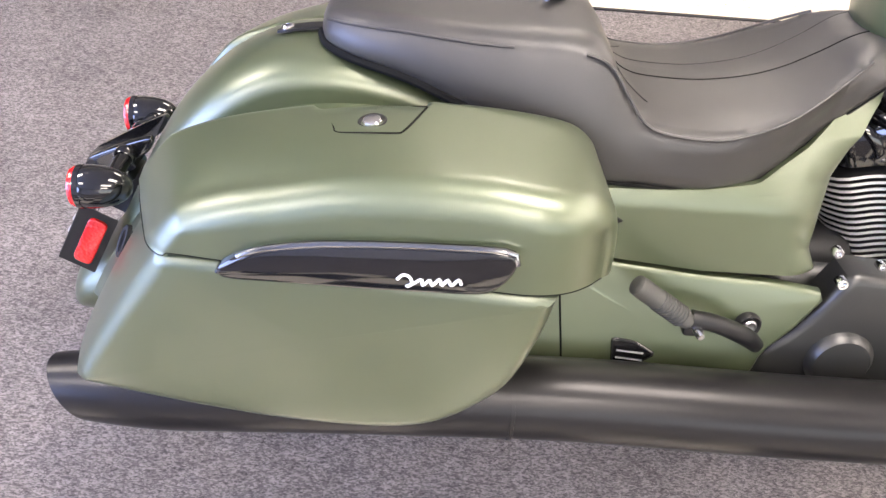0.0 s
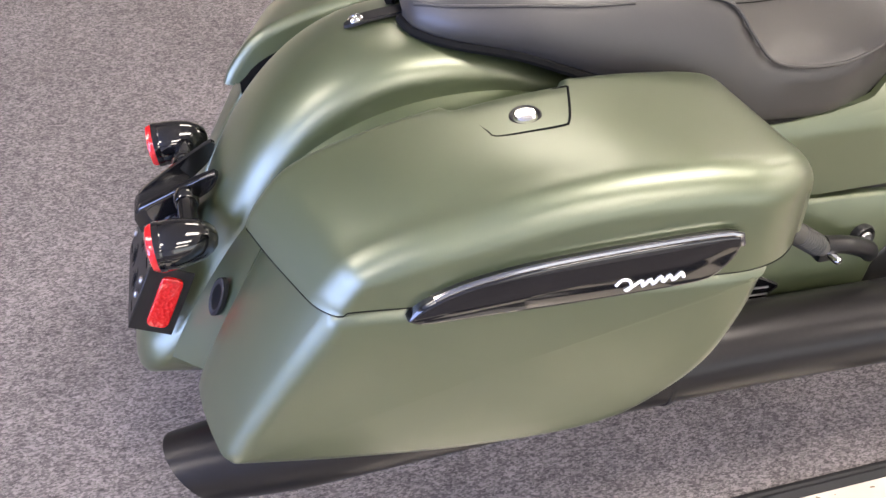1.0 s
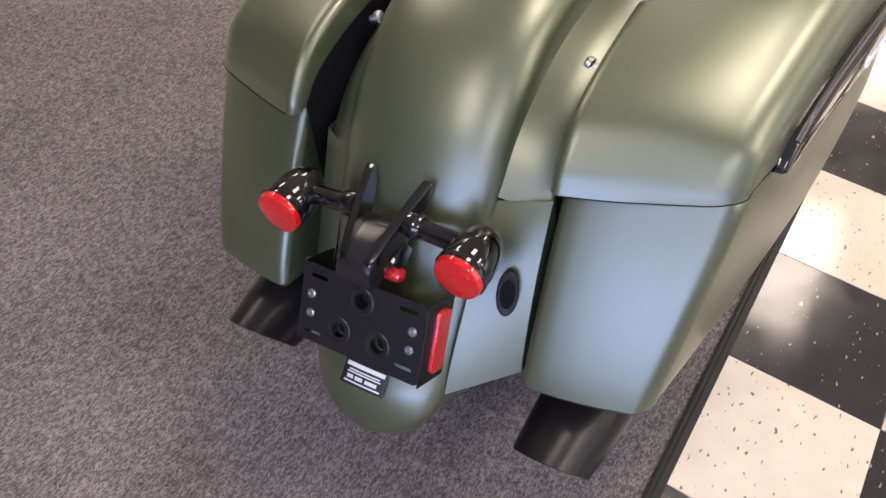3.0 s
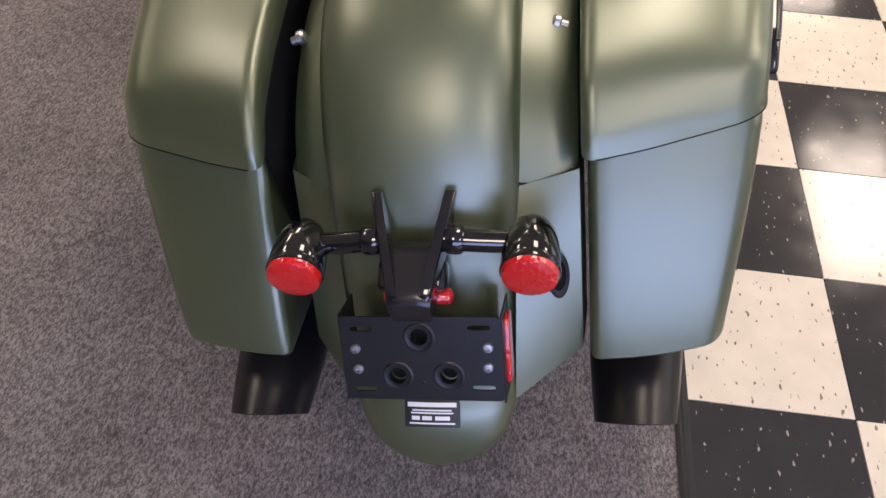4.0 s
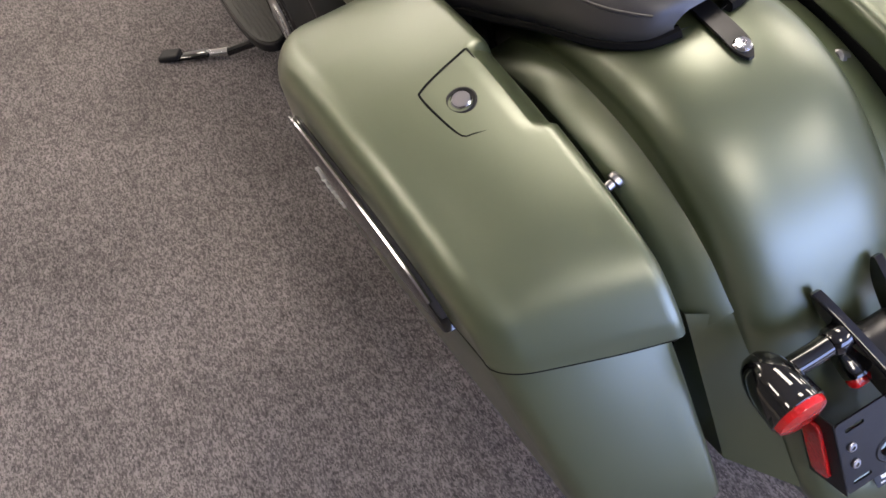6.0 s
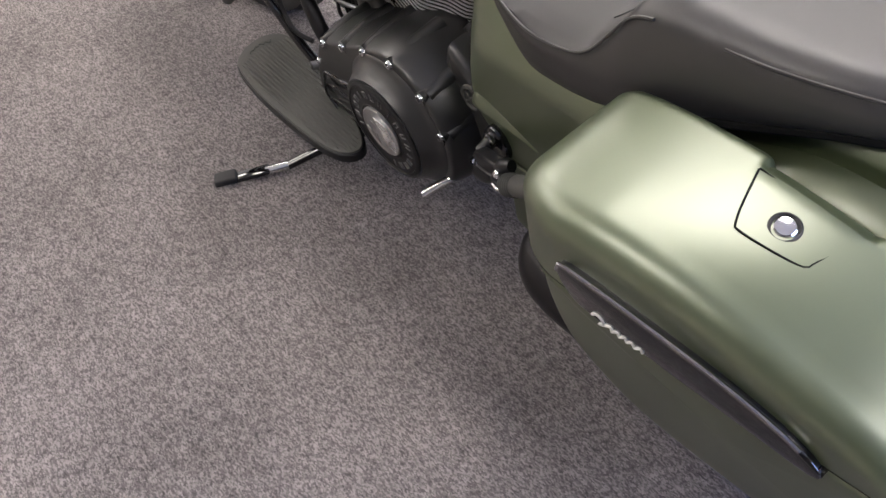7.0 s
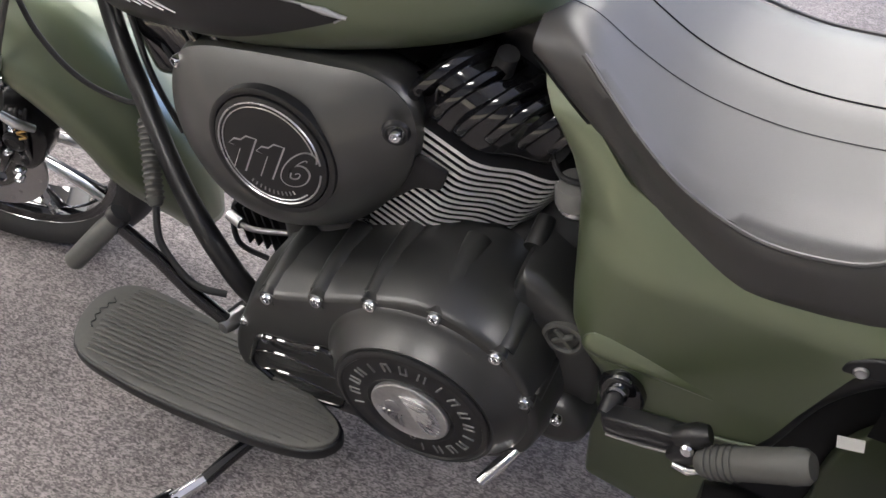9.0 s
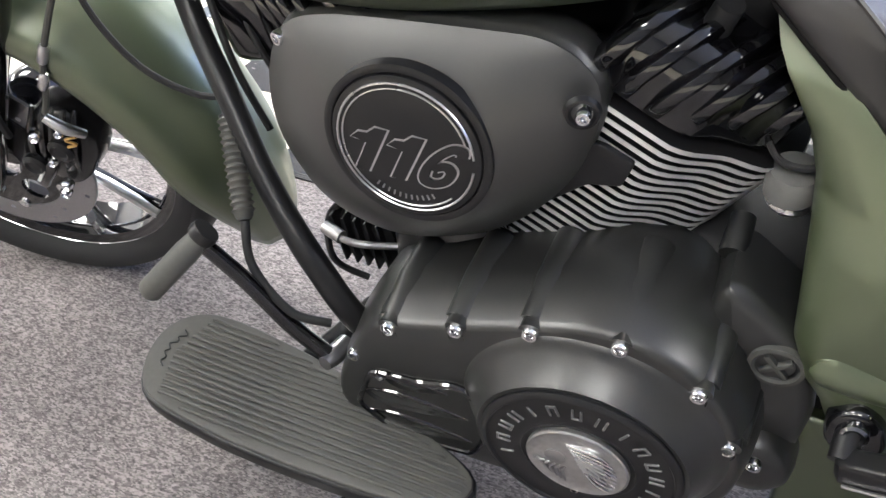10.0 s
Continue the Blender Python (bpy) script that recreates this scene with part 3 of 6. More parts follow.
def fender_rows(pts, widths, crown, skirt, n=64, square=0.85):
    line = spline(np.c_[np.array(pts), np.array(widths)], n)
    p, w = line[:, :2], line[:, 2]
    t = np.gradient(p, axis=0)
    t /= np.linalg.norm(t, axis=1)[:, None]
    rows = []
    for k, ((x, z), (tx, tz), half) in enumerate(zip(p, t, w)):
        nx, nz = -tz, tx
        if nz < 0 and abs(nz) > abs(nx):
            nx, nz = -nx, -nz
        f = half / max(w)
        row = []
        cut = skirt(k / (n - 1)) if callable(skirt) else skirt
        for s in (-1.0, -0.97, -0.94):
            d = cut * (s + 0.94) / -0.06
            row.append((x - nx * (crown * f + d), -half, z - nz * (crown * f + d)))
        for a in np.linspace(-1, 1, 25)[1:-1]:
            ang = a * math.pi / 2
            y = half * math.copysign(abs(math.sin(ang)) ** square, a)
            h = crown * f * (1 - math.cos(ang) ** 0.9)
            row.append((x - nx * h, y, z - nz * h))
        for s in (0.94, 0.97, 1.0):
            d = cut * (s - 0.94) / 0.06
            row.append((x - nx * (crown * f + d), half, z - nz * (crown * f + d)))
        rows.append(row)
    return rows


rear_fender = part("rear_fender", skin(fender_rows([(-x, z) for x, z in FENDER], FENDER_W, 0.050, 0.07), False), GREEN, bike, "satin green rear fender")
for v in rear_fender.data.vertices:
    v.co.x = -v.co.x
rear_fender.data.flip_normals()
mod = rear_fender.modifiers.new("thickness", "SOLIDIFY")
mod.thickness, mod.offset = 0.003, 0


def fillers(side):
    """Panels that close the gap between fender and saddlebag."""
    out = -0.020 if side < 0 else 0.0
    arc = spline([(-0.309, 0.512), (-0.262, 0.570), (-0.20, 0.612), (-0.12, 0.640), (-0.03, 0.650), (0.06, 0.640), (0.15, 0.600)], 30)
    rows = []
    for x, z in arc:
        back = 0.0 if side < 0 else 0.006
        rows.append([(x, side * 0.110, z - 0.012), (x, side * 0.113, z), (x + 0.003, side * (0.135 - out / 2), z - 0.006), (x + 0.007 + back, side * (0.156 - out), z - 0.016 - back / 2), (x + 0.009 + back, side * (0.162 - out), z - 0.022 - back / 2), (x + 0.010 + back, side * (0.164 - out), z - 0.07)])
    up = part("filler_panel", skin(rows, False), GREEN, bike, "satin green upper filler panel")
    quad = lambda u, v: np.array([-0.309, 0.1115, 0.509]) * (1 - u) * (1 - v) + np.array([-0.296, 0.163 - out, 0.522]) * u * (1 - v) + np.array([-0.452, 0.101, 0.282]) * (1 - u) * v + np.array([-0.392, 0.163 - out, 0.310]) * u * v
    rows = []
    for v in np.linspace(0.008, 1, 14):
        row = []
        for u in np.linspace(0, 1, 8):
            q = quad(u, v)
            bulge = 0.010 * math.sin(math.pi * v) ** 0.7 if side < 0 else -0.012 * u
            row.append((q[0] - bulge, side * q[1], q[2]))
        q = quad(1, v)
        row.append((q[0] + 0.06, side * (q[1] + 0.004), q[2]))
        rows.append(row)
    low = part("filler_panel", skin(rows, False), GREEN, bike, "satin green lower filler panel")
    if side < 0:
        c, ax = np.array([-0.3700, -0.1560, 0.420]), np.array([-0.83, -0.42, 0.36])
        ax /= np.linalg.norm(ax)
        vv = np.array([-0.33, 0.0, -0.94])
        vv -= ax * (vv @ ax)
        vv /= np.linalg.norm(vv)
        uu = np.cross(vv, ax)
        oval = [(0.011 * math.cos(a), 0.024 * math.sin(a)) for a in np.linspace(0, 2 * math.pi, 24, endpoint=False)]
        bm = skin([[c + uu * a * s + vv * b * s + ax * h for a, b in oval] for s, h in ((1.25, -0.004), (1.25, 0.003), (1.1, 0.0045), (0.85, 0.003), (0.8, -0.010))], True, False, True)
        grommet = part("grommet", bm, RUBBER, low, "black oval rubber grommet")
        # Flat black oval in place of the grommet's dark opening.
        bm = skin([[c + uu * a * s + vv * b * s + ax * h for a, b in oval] for s, h in ((0.86, 0.0022), (0.5, 0.0026), (0.1, 0.0026))], True, False, True)
        part("hole", bm, DARK, grommet)


both_sides(fillers)

# ---- seat
SEAT = [  # x, then (y, z) of: crest, shoulder, welt, lower rim
    (-0.088, 0.744, 0.020, 0.743, 0.032, 0.738, 0.036, 0.724),
    (-0.076, 0.762, 0.045, 0.758, 0.064, 0.748, 0.070, 0.718),
    (-0.036, 0.774, 0.075, 0.768, 0.098, 0.754, 0.104, 0.712),
    (0.04, 0.778, 0.100, 0.773, 0.126, 0.757, 0.132, 0.700),
    (0.12, 0.778, 0.115, 0.772, 0.142, 0.755, 0.150, 0.672),
    (0.20, 0.781, 0.122, 0.775, 0.152, 0.756, 0.164, 0.642),
    (0.265, 0.783, 0.124, 0.776, 0.158, 0.755, 0.175, 0.600),
    (0.305, 0.768, 0.125, 0.762, 0.162, 0.742, 0.181, 0.589),
    (0.335, 0.712, 0.128, 0.706, 0.170, 0.704, 0.185, 0.585),
    (0.362, 0.692, 0.134, 0.684, 0.183, 0.672, 0.188, 0.587),
    (0.40, 0.686, 0.138, 0.676, 0.192, 0.662, 0.190, 0.585),
    (0.47, 0.686, 0.136, 0.677, 0.194, 0.662, 0.188, 0.584),
    (0.54, 0.698, 0.126, 0.691, 0.182, 0.682, 0.170, 0.595),
    (0.59, 0.716, 0.112, 0.712, 0.164, 0.708, 0.152, 0.638),
    (0.635, 0.742, 0.094, 0.739, 0.140, 0.736, 0.130, 0.672),
    (0.68, 0.770, 0.074, 0.772, 0.112, 0.762, 0.119, 0.707),
    (0.725, 0.786, 0.056, 0.784, 0.086, 0.774, 0.108, 0.742),
]


def seat_line(y_index, z_index, n=90):
    rows = np.array(SEAT)
    return spline(rows[:, [0, y_index, z_index]], n)


def seat_mesh():
    rows = spline(np.array(SEAT), 96)
    rings = []
    for x, zc, ys, zs, yw, zw, yl, zl in rows:
        half = spline([(0, zc), (ys * 0.5, zc + (zs - zc) * 0.45), (ys, zs), (ys + (yw - ys) * 0.62, zs + (zw - zs) * 0.45), (yw, zw), (yl + 0.004, (zw + zl) / 2), (yl, zl), (yl - 0.02, zl - 0.006)], 20)
        rings.append([(x, -y, z) for y, z in half[::-1]] + [(x, y, z) for y, z in half[1:]])
    bm = skin(rings, False)
    return bm


seat = part("seat", seat_mesh(), VINYL, bike, "dark grey vinyl two-up seat", sharp=60)


def seat_welts(side):
    w = [(x, side * (y + 0.0005), z + 0.0012) for x, y, z in seat_line(4, 5)]
    part("welt", tube([(x, y + side * 0.0012, z + 0.0022) for x, y, z in w[38:84]], 0.0024, 6), VINYL, seat)
    part("welt", tube(w[3:30], 0.0020, 6), VINYL, seat)
    # Black tube along the lower rim paints in the dark gap under the seat.
    low = [(x, side * (y - 0.004), z - 0.004) for x, y, z in seat_line(6, 7)]
    part("seat_gap", tube(low, list(np.interp(np.linspace(0, 1, len(low)), [0, 0.72, 0.86, 1], [0.0078, 0.0078, 0.0040, 0.0025])), 8), DARK, seat, "black tube for the dark gap under the seat")


both_sides(seat_welts)


def seat_height(x, y):
    rows = spline(np.array(SEAT), 120)
    zc, ys, zs = [float(np.interp(x, rows[:, 0], rows[:, k])) for k in (1, 2, 3)]
    return zc + (zs - zc) * min(1, abs(y) / ys) ** 1.1


for rear, front in ((-0.021, -0.030), (0.045, 0.062)):
    seam = []
    for x in np.linspace(0.337, 0.715, 40):
        y = rear + (front - rear) * ((x - 0.337) / 0.378) ** 2
        seam.append((x, y, seat_height(x, y) + 0.0002))
    part("seam", tube(seam, 0.0011 if rear < 0 else 0.0008, 6), DARK if rear < 0 else RUBBER, seat)
step = [(0.333 + 3.0 * y * y, y, seat_height(0.333 + 3.0 * y * y, y) + 0.0004) for y in np.linspace(-0.118, 0.118, 24)]
part("seam", tube(step, 0.0011, 6), RUBBER, seat)


def clip():
    """Strap that holds the seat's tail to the fender with one bolt."""
    line = spline([(-0.055, 0.722), (-0.09, 0.7195), (-0.13, 0.714), (-0.158, 0.7055)], 16)
    rings = []
    for k, (x, z) in enumerate(line):
        w = 0.0125 if k < 13 else 0.0125 * math.cos((k - 12) / 3.2 * 1.4)
        rings.append([(x, -w - 0.008, z), (x, -w - 0.008, z + 0.004), (x, w - 0.008, z + 0.004), (x, w - 0.008, z)])
    strap = part("seat_strap", skin(rings, True, True, True), BLACK_SATIN, bike, "black steel seat strap")
    part("bolt", lathe([(0.0105, 0), (0.0105, 0.003), (0.008, 0.0055), (0.004, 0.006), (0.004, 0.003)], (-0.142, -0.008, 0.7135), (-0.2, 0, 1), 18, caps=(False, True)), CHROME, strap)


clip()

# ---- tail: bracket, turn signals, plate holder
def tail_bracket():
    br = part("tail_bracket", tail_shell(), CAST_BLACK, bike, "gloss black cast tail bracket")
    for side in (-1, 1):
        fin = [(-0.345, 0.536), (-0.352, 0.540), (-0.385, 0.526), (-0.430, 0.503), (-0.458, 0.487), (-0.461, 0.478), (-0.452, 0.452), (-0.425, 0.462), (-0.392, 0.488), (-0.358, 0.512)]

        def place(u, v, w, side=side):
            lean = 0.045 + (u + 0.345) / 0.115 * 0.020 + (v - 0.50) * 0.10
            return (u, side * (lean - 0.0115 + w), v)

        part("fin", slab(spline(fin, 36, True), place, 0.0125, 0.0035), BLACK_GLOSS, br)
    tail = part("tail_lamp", block((0.020, 0.082, 0.020), pose(-0.421, 0.0, 0.443, 0, -28), 0.008, 3), RED_LENS, bike, "red tail lamp under the bracket")
    part("lamp_housing", block((0.036, 0.080, 0.030), pose(-0.408, 0.004, 0.462, 0, -28), 0.006, 2), BLACK_GLOSS, tail)
    return br


def tail_shell():
    rows = []
    for x, zt, half, depth, dip in ((-0.386, 0.500, 0.036, 0.020, 0.004), (-0.392, 0.505, 0.037, 0.030, 0.004), (-0.41, 0.505, 0.0335, 0.038, 0.002), (-0.435, 0.497, 0.029, 0.042, 0.0), (-0.455, 0.488, 0.0255, 0.042, -0.001), (-0.463, 0.482, 0.0245, 0.036, -0.001), (-0.466, 0.474, 0.0235, 0.026, -0.001)):
        top = [(x, half * s, zt - dip * (1 - s * s) - 0.004 * s**4) for s in np.linspace(-1, 1, 11)]
        low = [(x + 0.004, half * 0.9 * s, zt - depth) for s in np.linspace(1, -1, 11)]
        rows.append(top + low)
    return skin(rows, True, True, True)


def turn_signal(side):
    y = side * 0.132
    ax = np.array([-1.0, 0.0, -0.06])
    shell = [(0.0035, 0.072), (0.012, 0.0695), (0.020, 0.062), (0.0265, 0.050), (0.0305, 0.034), (0.0325, 0.016), (0.0325, 0.002), (0.0312, 0.0)]
    c = np.array([-0.428, y, 0.4955])
    sig = part("turn_signal", lathe([(r, -h) for r, h in shell], c, ax, 36, caps=(True, False)), BLACK_GLOSS, bike, "gloss black bullet turn signal with red lens")
    part("bezel", lathe([(0.0328, -0.004), (0.0334, 0.0), (0.0332, 0.004), (0.031, 0.005)], c, ax, 36), BLACK_GLOSS, sig)
    part("lens", lathe([(0.0312, 0.0), (0.0314, 0.008), (0.0296, 0.0125), (0.022, 0.0155), (0.012, 0.0168)], c, ax, 36, caps=(False, True)), RED_LENS, sig, "ribbed red lens")
    part("stalk", tube([(-0.392, side * 0.036, 0.507), (-0.392, side * 0.075, 0.503), (-0.391, side * 0.108, 0.500)], 0.0130, 16), BLACK_GLOSS, sig)
    part("collar", lathe([(0.0155, -0.006), (0.0170, 0.0), (0.0170, 0.010), (0.0145, 0.014)], (-0.392, side * 0.044, 0.5065), (0, side, -0.1), 20, caps=(True, True)), BLACK_GLOSS, sig)


def plate_holder():
    up = np.array([0.447, 0.0, 0.894])           # up the plate
    o = np.array([-0.4735, -0.0035, 0.3945])
    out = np.array([-0.894, 0.0, 0.447])

    def place(u, v, w):
        q = o + up * v + out * w
        return (q[0], q[1] + u, q[2])

    outline = rounded([(-0.093, -0.053), (0.093, -0.053), (0.093, 0.053), (-0.093, 0.053)], 0.006)
    slot = lambda u, v: rounded([(u - 0.013, v - 0.003), (u + 0.013, v - 0.003), (u + 0.013, v + 0.003), (u - 0.013, v + 0.003)], 0.003, 3)
    holes = [ring_of(0.001, 0.028, 0.0105, 18), ring_of(0.030, -0.022, 0.0105, 18), ring_of(-0.030, -0.021, 0.0105, 18), slot(0.068, 0.038), slot(-0.068, 0.040), slot(-0.070, -0.036), slot(0.070, -0.040), ring_of(0.0, -0.030, 0.002, 8)]
    plate = part("plate_holder", pierced(outline, holes, place, 0.0025), BLACK_SATIN, bike, "black perforated licence plate holder")
    for u, v in ((0.001, 0.028), (0.030, -0.022), (-0.030, -0.021)):
        part("dimple", lathe([(0.0185, 0.0), (0.0165, 0.0012), (0.0125, 0.0006), (0.0105, -0.0065), (0.0100, -0.010)], place(u, v, 0.0025), out, 24), BLACK_SATIN, plate)
        part("recess", lathe([(0.0102, -0.012), (0.004, -0.0122)], place(u, v, 0), out, 18, caps=(True, True)), DARK, plate)
    for u, v in ((0.077, 0.013), (0.076, -0.013), (-0.077, 0.016), (-0.076, -0.009)):
        part("bolt", lathe([(0.0062, 0.0), (0.0062, 0.002), (0.0048, 0.0034), (0.0026, 0.0036), (0.0024, 0.0018)], place(u, v, 0.0025), out, 16, caps=(False, True)), STEEL, plate, "steel socket bolt")
    for u in (-0.0935, 0.0935):
        part("flange", block((0.060, 0.0022, 0.112), Matrix.Translation(place(u, 0.0, -0.028)) @ pose(0, 0, 0, 0, 26.6), 0.0008, 1), BLACK_SATIN, plate)
        s = 1 if u > 0 else -1
        rim = rounded([(-0.015, -0.043), (0.015, -0.043), (0.015, 0.043), (-0.015, 0.043)], 0.011, 5)

        def side_place(a, b, w, u=u, s=s):
            q = o + up * (b + 0.0) + out * (a - 0.033)
            return (q[0], q[1] + u + s * (0.0012 + w), q[2])

        part("reflector", slab(rim, side_place, 0.005, 0.002), RED_LENS, plate, "red side reflector")


def sticker():
    """Dealer's label on the fender; its print is not kept, only bars."""
    c, d, n = np.array([-0.490, -0.003, 0.3030]), np.array([-0.72, 0.0, -0.694]), np.array([-0.694, 0.0, 0.72])

    def place(u, v, w):
        q = c - d * v + n * (w + 0.0012 - 4.2 * u * u * 0.55)
        return (q[0], q[1] + u, q[2])

    lab = part("label", slab(rounded([(-0.034, -0.0165), (0.034, -0.0165), (0.034, 0.0165), (-0.034, 0.0165)], 0.002), place, 0.0008, 0.0002), BLACK_INK, bike, "small black and white dealer label")
    bars = [(-0.030, 0.0085, 0.060, 0.0055), (-0.024, 0.0035, 0.048, 0.0018), (-0.026, 0.0002, 0.052, 0.0018), (-0.022, -0.0075, 0.018, 0.0048), (0.0, -0.0075, 0.012, 0.0048), (0.015, -0.0075, 0.010, 0.0048), (-0.028, -0.0125, 0.056, 0.0020)]
    for u, v, w, h in bars:
        part("bar", slab([(u, v), (u + w / 3, v), (u + 2 * w / 3, v), (u + w, v), (u + w, v + h), (u + 2 * w / 3, v + h), (u + w / 3, v + h), (u, v + h)], lambda a, b, k: place(a, b, k + 0.0009), 0.0005, 0.0001), WHITE_INK, lab)
    return lab


tail_bracket()
both_sides(turn_signal)
plate_holder()
sticker()


def muffler(side):
    """Slash-cut silencer running under the saddlebag."""
    start = 0.86 if side < 0 else 0.40
    axis = [(start, 0.292, 0.270), (0.62, 0.290, 0.270), (0.30, 0.278, 0.268), (0.0, 0.264, 0.246), (-0.25, 0.252, 0.222), (-0.40, 0.246, 0.210)] if side < 0 else [(0.435, 0.245, 0.262), (0.40, 0.258, 0.255), (0.30, 0.270, 0.250), (0.0, 0.262, 0.238), (-0.25, 0.252, 0.222), (-0.40, 0.246, 0.210)]
    p = spline(axis, 50)
    rings, inner = [], []
    for k, (x, y, z) in enumerate(p):
        r = 0.0625 if x > -0.27 else 0.0625 - 0.011 * ((-0.27 - x) / 0.13) ** 1.6
        if side > 0 and x > 0.36:
            r *= 0.35 + 0.65 * math.sqrt(max(0, 1 - ((x - 0.36) / 0.08) ** 2))
        ring, core = [], []
        for a in np.linspace(0, 2 * math.pi, 32, endpoint=False):
            dz = math.sin(a)
            shift = -0.034 * (dz + 1.1) * min(1, max(0, (-0.10 - x) / 0.30)) if x < -0.10 else 0
            ring.append((x + shift, side * (y + r * math.cos(a)), z + r * dz))
            core.append((x + shift, side * (y + (r - 0.003) * math.cos(a)), z + (r - 0.003) * dz))
        rings.append(ring)
        inner.append(core)
    m = part("muffler", skin(rings + inner[:20:-1], True, True, False), EXHAUST, bike, "black ceramic-coated slash-cut muffler")
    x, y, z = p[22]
    # Near-black disc across the bore, well inside the outlet.
    part("bore_end", lathe([(0.062, 0), (0.03, -0.004)], (x, side * y, z), (-1, 0, 0), 32, caps=(False, True)), DARK, m)
    if side < 0:
        part("clamp", lathe([(0.0622, 0.0), (0.0645, 0.001), (0.0645, 0.006), (0.0622, 0.007)], (0.222, side * 0.2735, 0.2615), (-1, 0, 0), 36), EXHAUST, m)


both_sides(muffler)

# ---- side panels and frame covers
def panel_y(x, z):
    """Half width of the side covers: narrower towards the tank."""
    k = max(0, z - 0.555)
    return 0.198 - 0.76 * k * k / (k + 0.06) - 0.55 * max(0, x - 0.60) ** 1.5 - 0.04 * max(0, 0.42 - z)


def side_cover(side):
    # pressed panel: flat behind, rolled inwards along its front edge and under the seat
    if side > 0:
        low_z, back = 0.352, ([0.352, 0.358, 0.366, 0.389, 0.444, 0.494, 0.530, 0.552, 0.566, 0.600, 0.612, 0.624, 0.634, 0.652, 0.689, 0.730], [0.520, 0.430, 0.397, 0.388, 0.374, 0.358, 0.346, 0.330, 0.262, 0.236, 0.330, 0.470, 0.555, 0.602, 0.652, 0.700])
        ahead = ([0.352, 0.358, 0.370, 0.395, 0.42, 0.46], [0.545, 0.566, 0.580, 0.592, 0.612, 0.632])
    else:
        low_z, back = 0.461, ([0.461, 0.474, 0.484, 0.580, 0.586, 0.600, 0.620, 0.645, 0.680, 0.712, 0.730], [0.480, 0.346, 0.230, 0.230, 0.450, 0.535, 0.562, 0.600, 0.638, 0.670, 0.690])
        ahead = ([0.461, 0.466], [0.646, 0.655])
    ahead = (ahead[0] + [0.50, 0.53, 0.56, 0.60, 0.64, 0.68, 0.70, 0.72, 0.735], ahead[1] + [0.638, 0.643, 0.648, 0.656, 0.671, 0.696, 0.711, 0.720, 0.722])
    rows = []
    for z in np.linspace(low_z, 0.733, 80):
        f, start = float(np.interp(z, *ahead)), float(np.interp(z, *back))
        wide = float(np.interp(z, [0.43, 0.48, 0.58], [0.030, 0.050, 0.130]))
        fall = [0.188, 0.182, 0.165, 0.115] if side > 0 else [0.190, 0.188, 0.178, 0.135]
        edge = min(float(np.interp(z, [0.30, 0.42, 0.50, 0.60], fall)), panel_y(f, z))
        row = []
        for q in np.linspace(0, 1, 34):
            x = start + (f - start) * math.sin(q * math.pi / 2)
            near = min(1, (f - x) / wide)
            row.append((x, edge + (panel_y(x, z) + 0.004 - edge) * math.sqrt(max(0, 1 - (1 - near) ** 2)), z))
        row = [(start + 0.002, row[0][1] - 0.012, z)] + row + [(f - 0.002, edge - 0.008, z), (f - 0.010, edge - 0.014, z)]
        rows.append([(x, side * y, z) for x, y, z in row])
    rows.insert(0, [(x, y - side * 0.010, z + 0.001) for x, y, z in rows[0]])
    cover = part("side_cover", skin(rows, False), GREEN, bike, "satin green side cover under the seat")
    if side < 0:
        low = [(0.23, 0.476), (0.346, 0.466), (0.49, 0.452), (0.60, 0.449), (0.668, 0.441), (0.672, 0.430), (0.640, 0.380), (0.600, 0.335), (0.585, 0.285), (0.50, 0.272), (0.36, 0.270), (0.23, 0.272)]
        part("lower_cover", slab(spline(rounded(low, 0.01, 2), 60, True), lambda u, v, w: (u, side * (0.188 + 0.16 * max(0, 0.445 - v) * (side < 0) + 0.05 * max(0, u - 0.5) + w), v), 0.016, 0.008, 0.002), GREEN, bike, "satin green swingarm cover")
    if side < 0:
        tri = rounded([(0.334, 0.546), (0.354, 0.536), (0.334, 0.526)], 0.004)
        line = [(x, side * (0.2055 + 0.16 * max(0, 0.445 - z)), z) for x, z in ((0.276, 0.440), (0.284, 0.385), (0.292, 0.330), (0.298, 0.284))]
        part("seam", tube(line, 0.0016, 6, 12), DARK, cover, "dark joint in the swingarm cover")
        part("fastener", slab(tri, lambda u, v, w: (u, side * (panel_y(u, v) + 0.002 + w), v), 0.004, 0.001), BLACK_SATIN, cover, "black cover fastener")
    else:
        low = rounded([(0.592, 0.330), (0.583, 0.112), (0.500, 0.088), (0.400, 0.120), (0.392, 0.330)], 0.012)
        part("lower_cover", slab(low, lambda u, v, w: (u, 0.152 + w, v), 0.016, 0.006), GREEN, bike, "satin green swingarm cover")
        lip = [(0.560, 0.2035, 0.352), (0.520, 0.2040, 0.3505), (0.440, 0.2030, 0.356), (0.398, 0.2020, 0.365)]
        part("lip", tube(lip, [0.0015, 0.0026, 0.0026, 0.0015], 8, 20), GREEN, cover, "turned lower lip of the cover")
        # Black inner panel; its colour also carries the shade in the arch.
        arch = rounded([(0.420, 0.100), (0.405, 0.330), (0.375, 0.520), (0.300, 0.600), (0.205, 0.610), (0.205, 0.120)], 0.02)
        part("inner_panel", slab(arch, lambda u, v, w: (u, 0.112 + w, v), 0.010, 0.004), BLACK_SATIN, bike, "black inner panel filling the shaded arch behind the side cover")
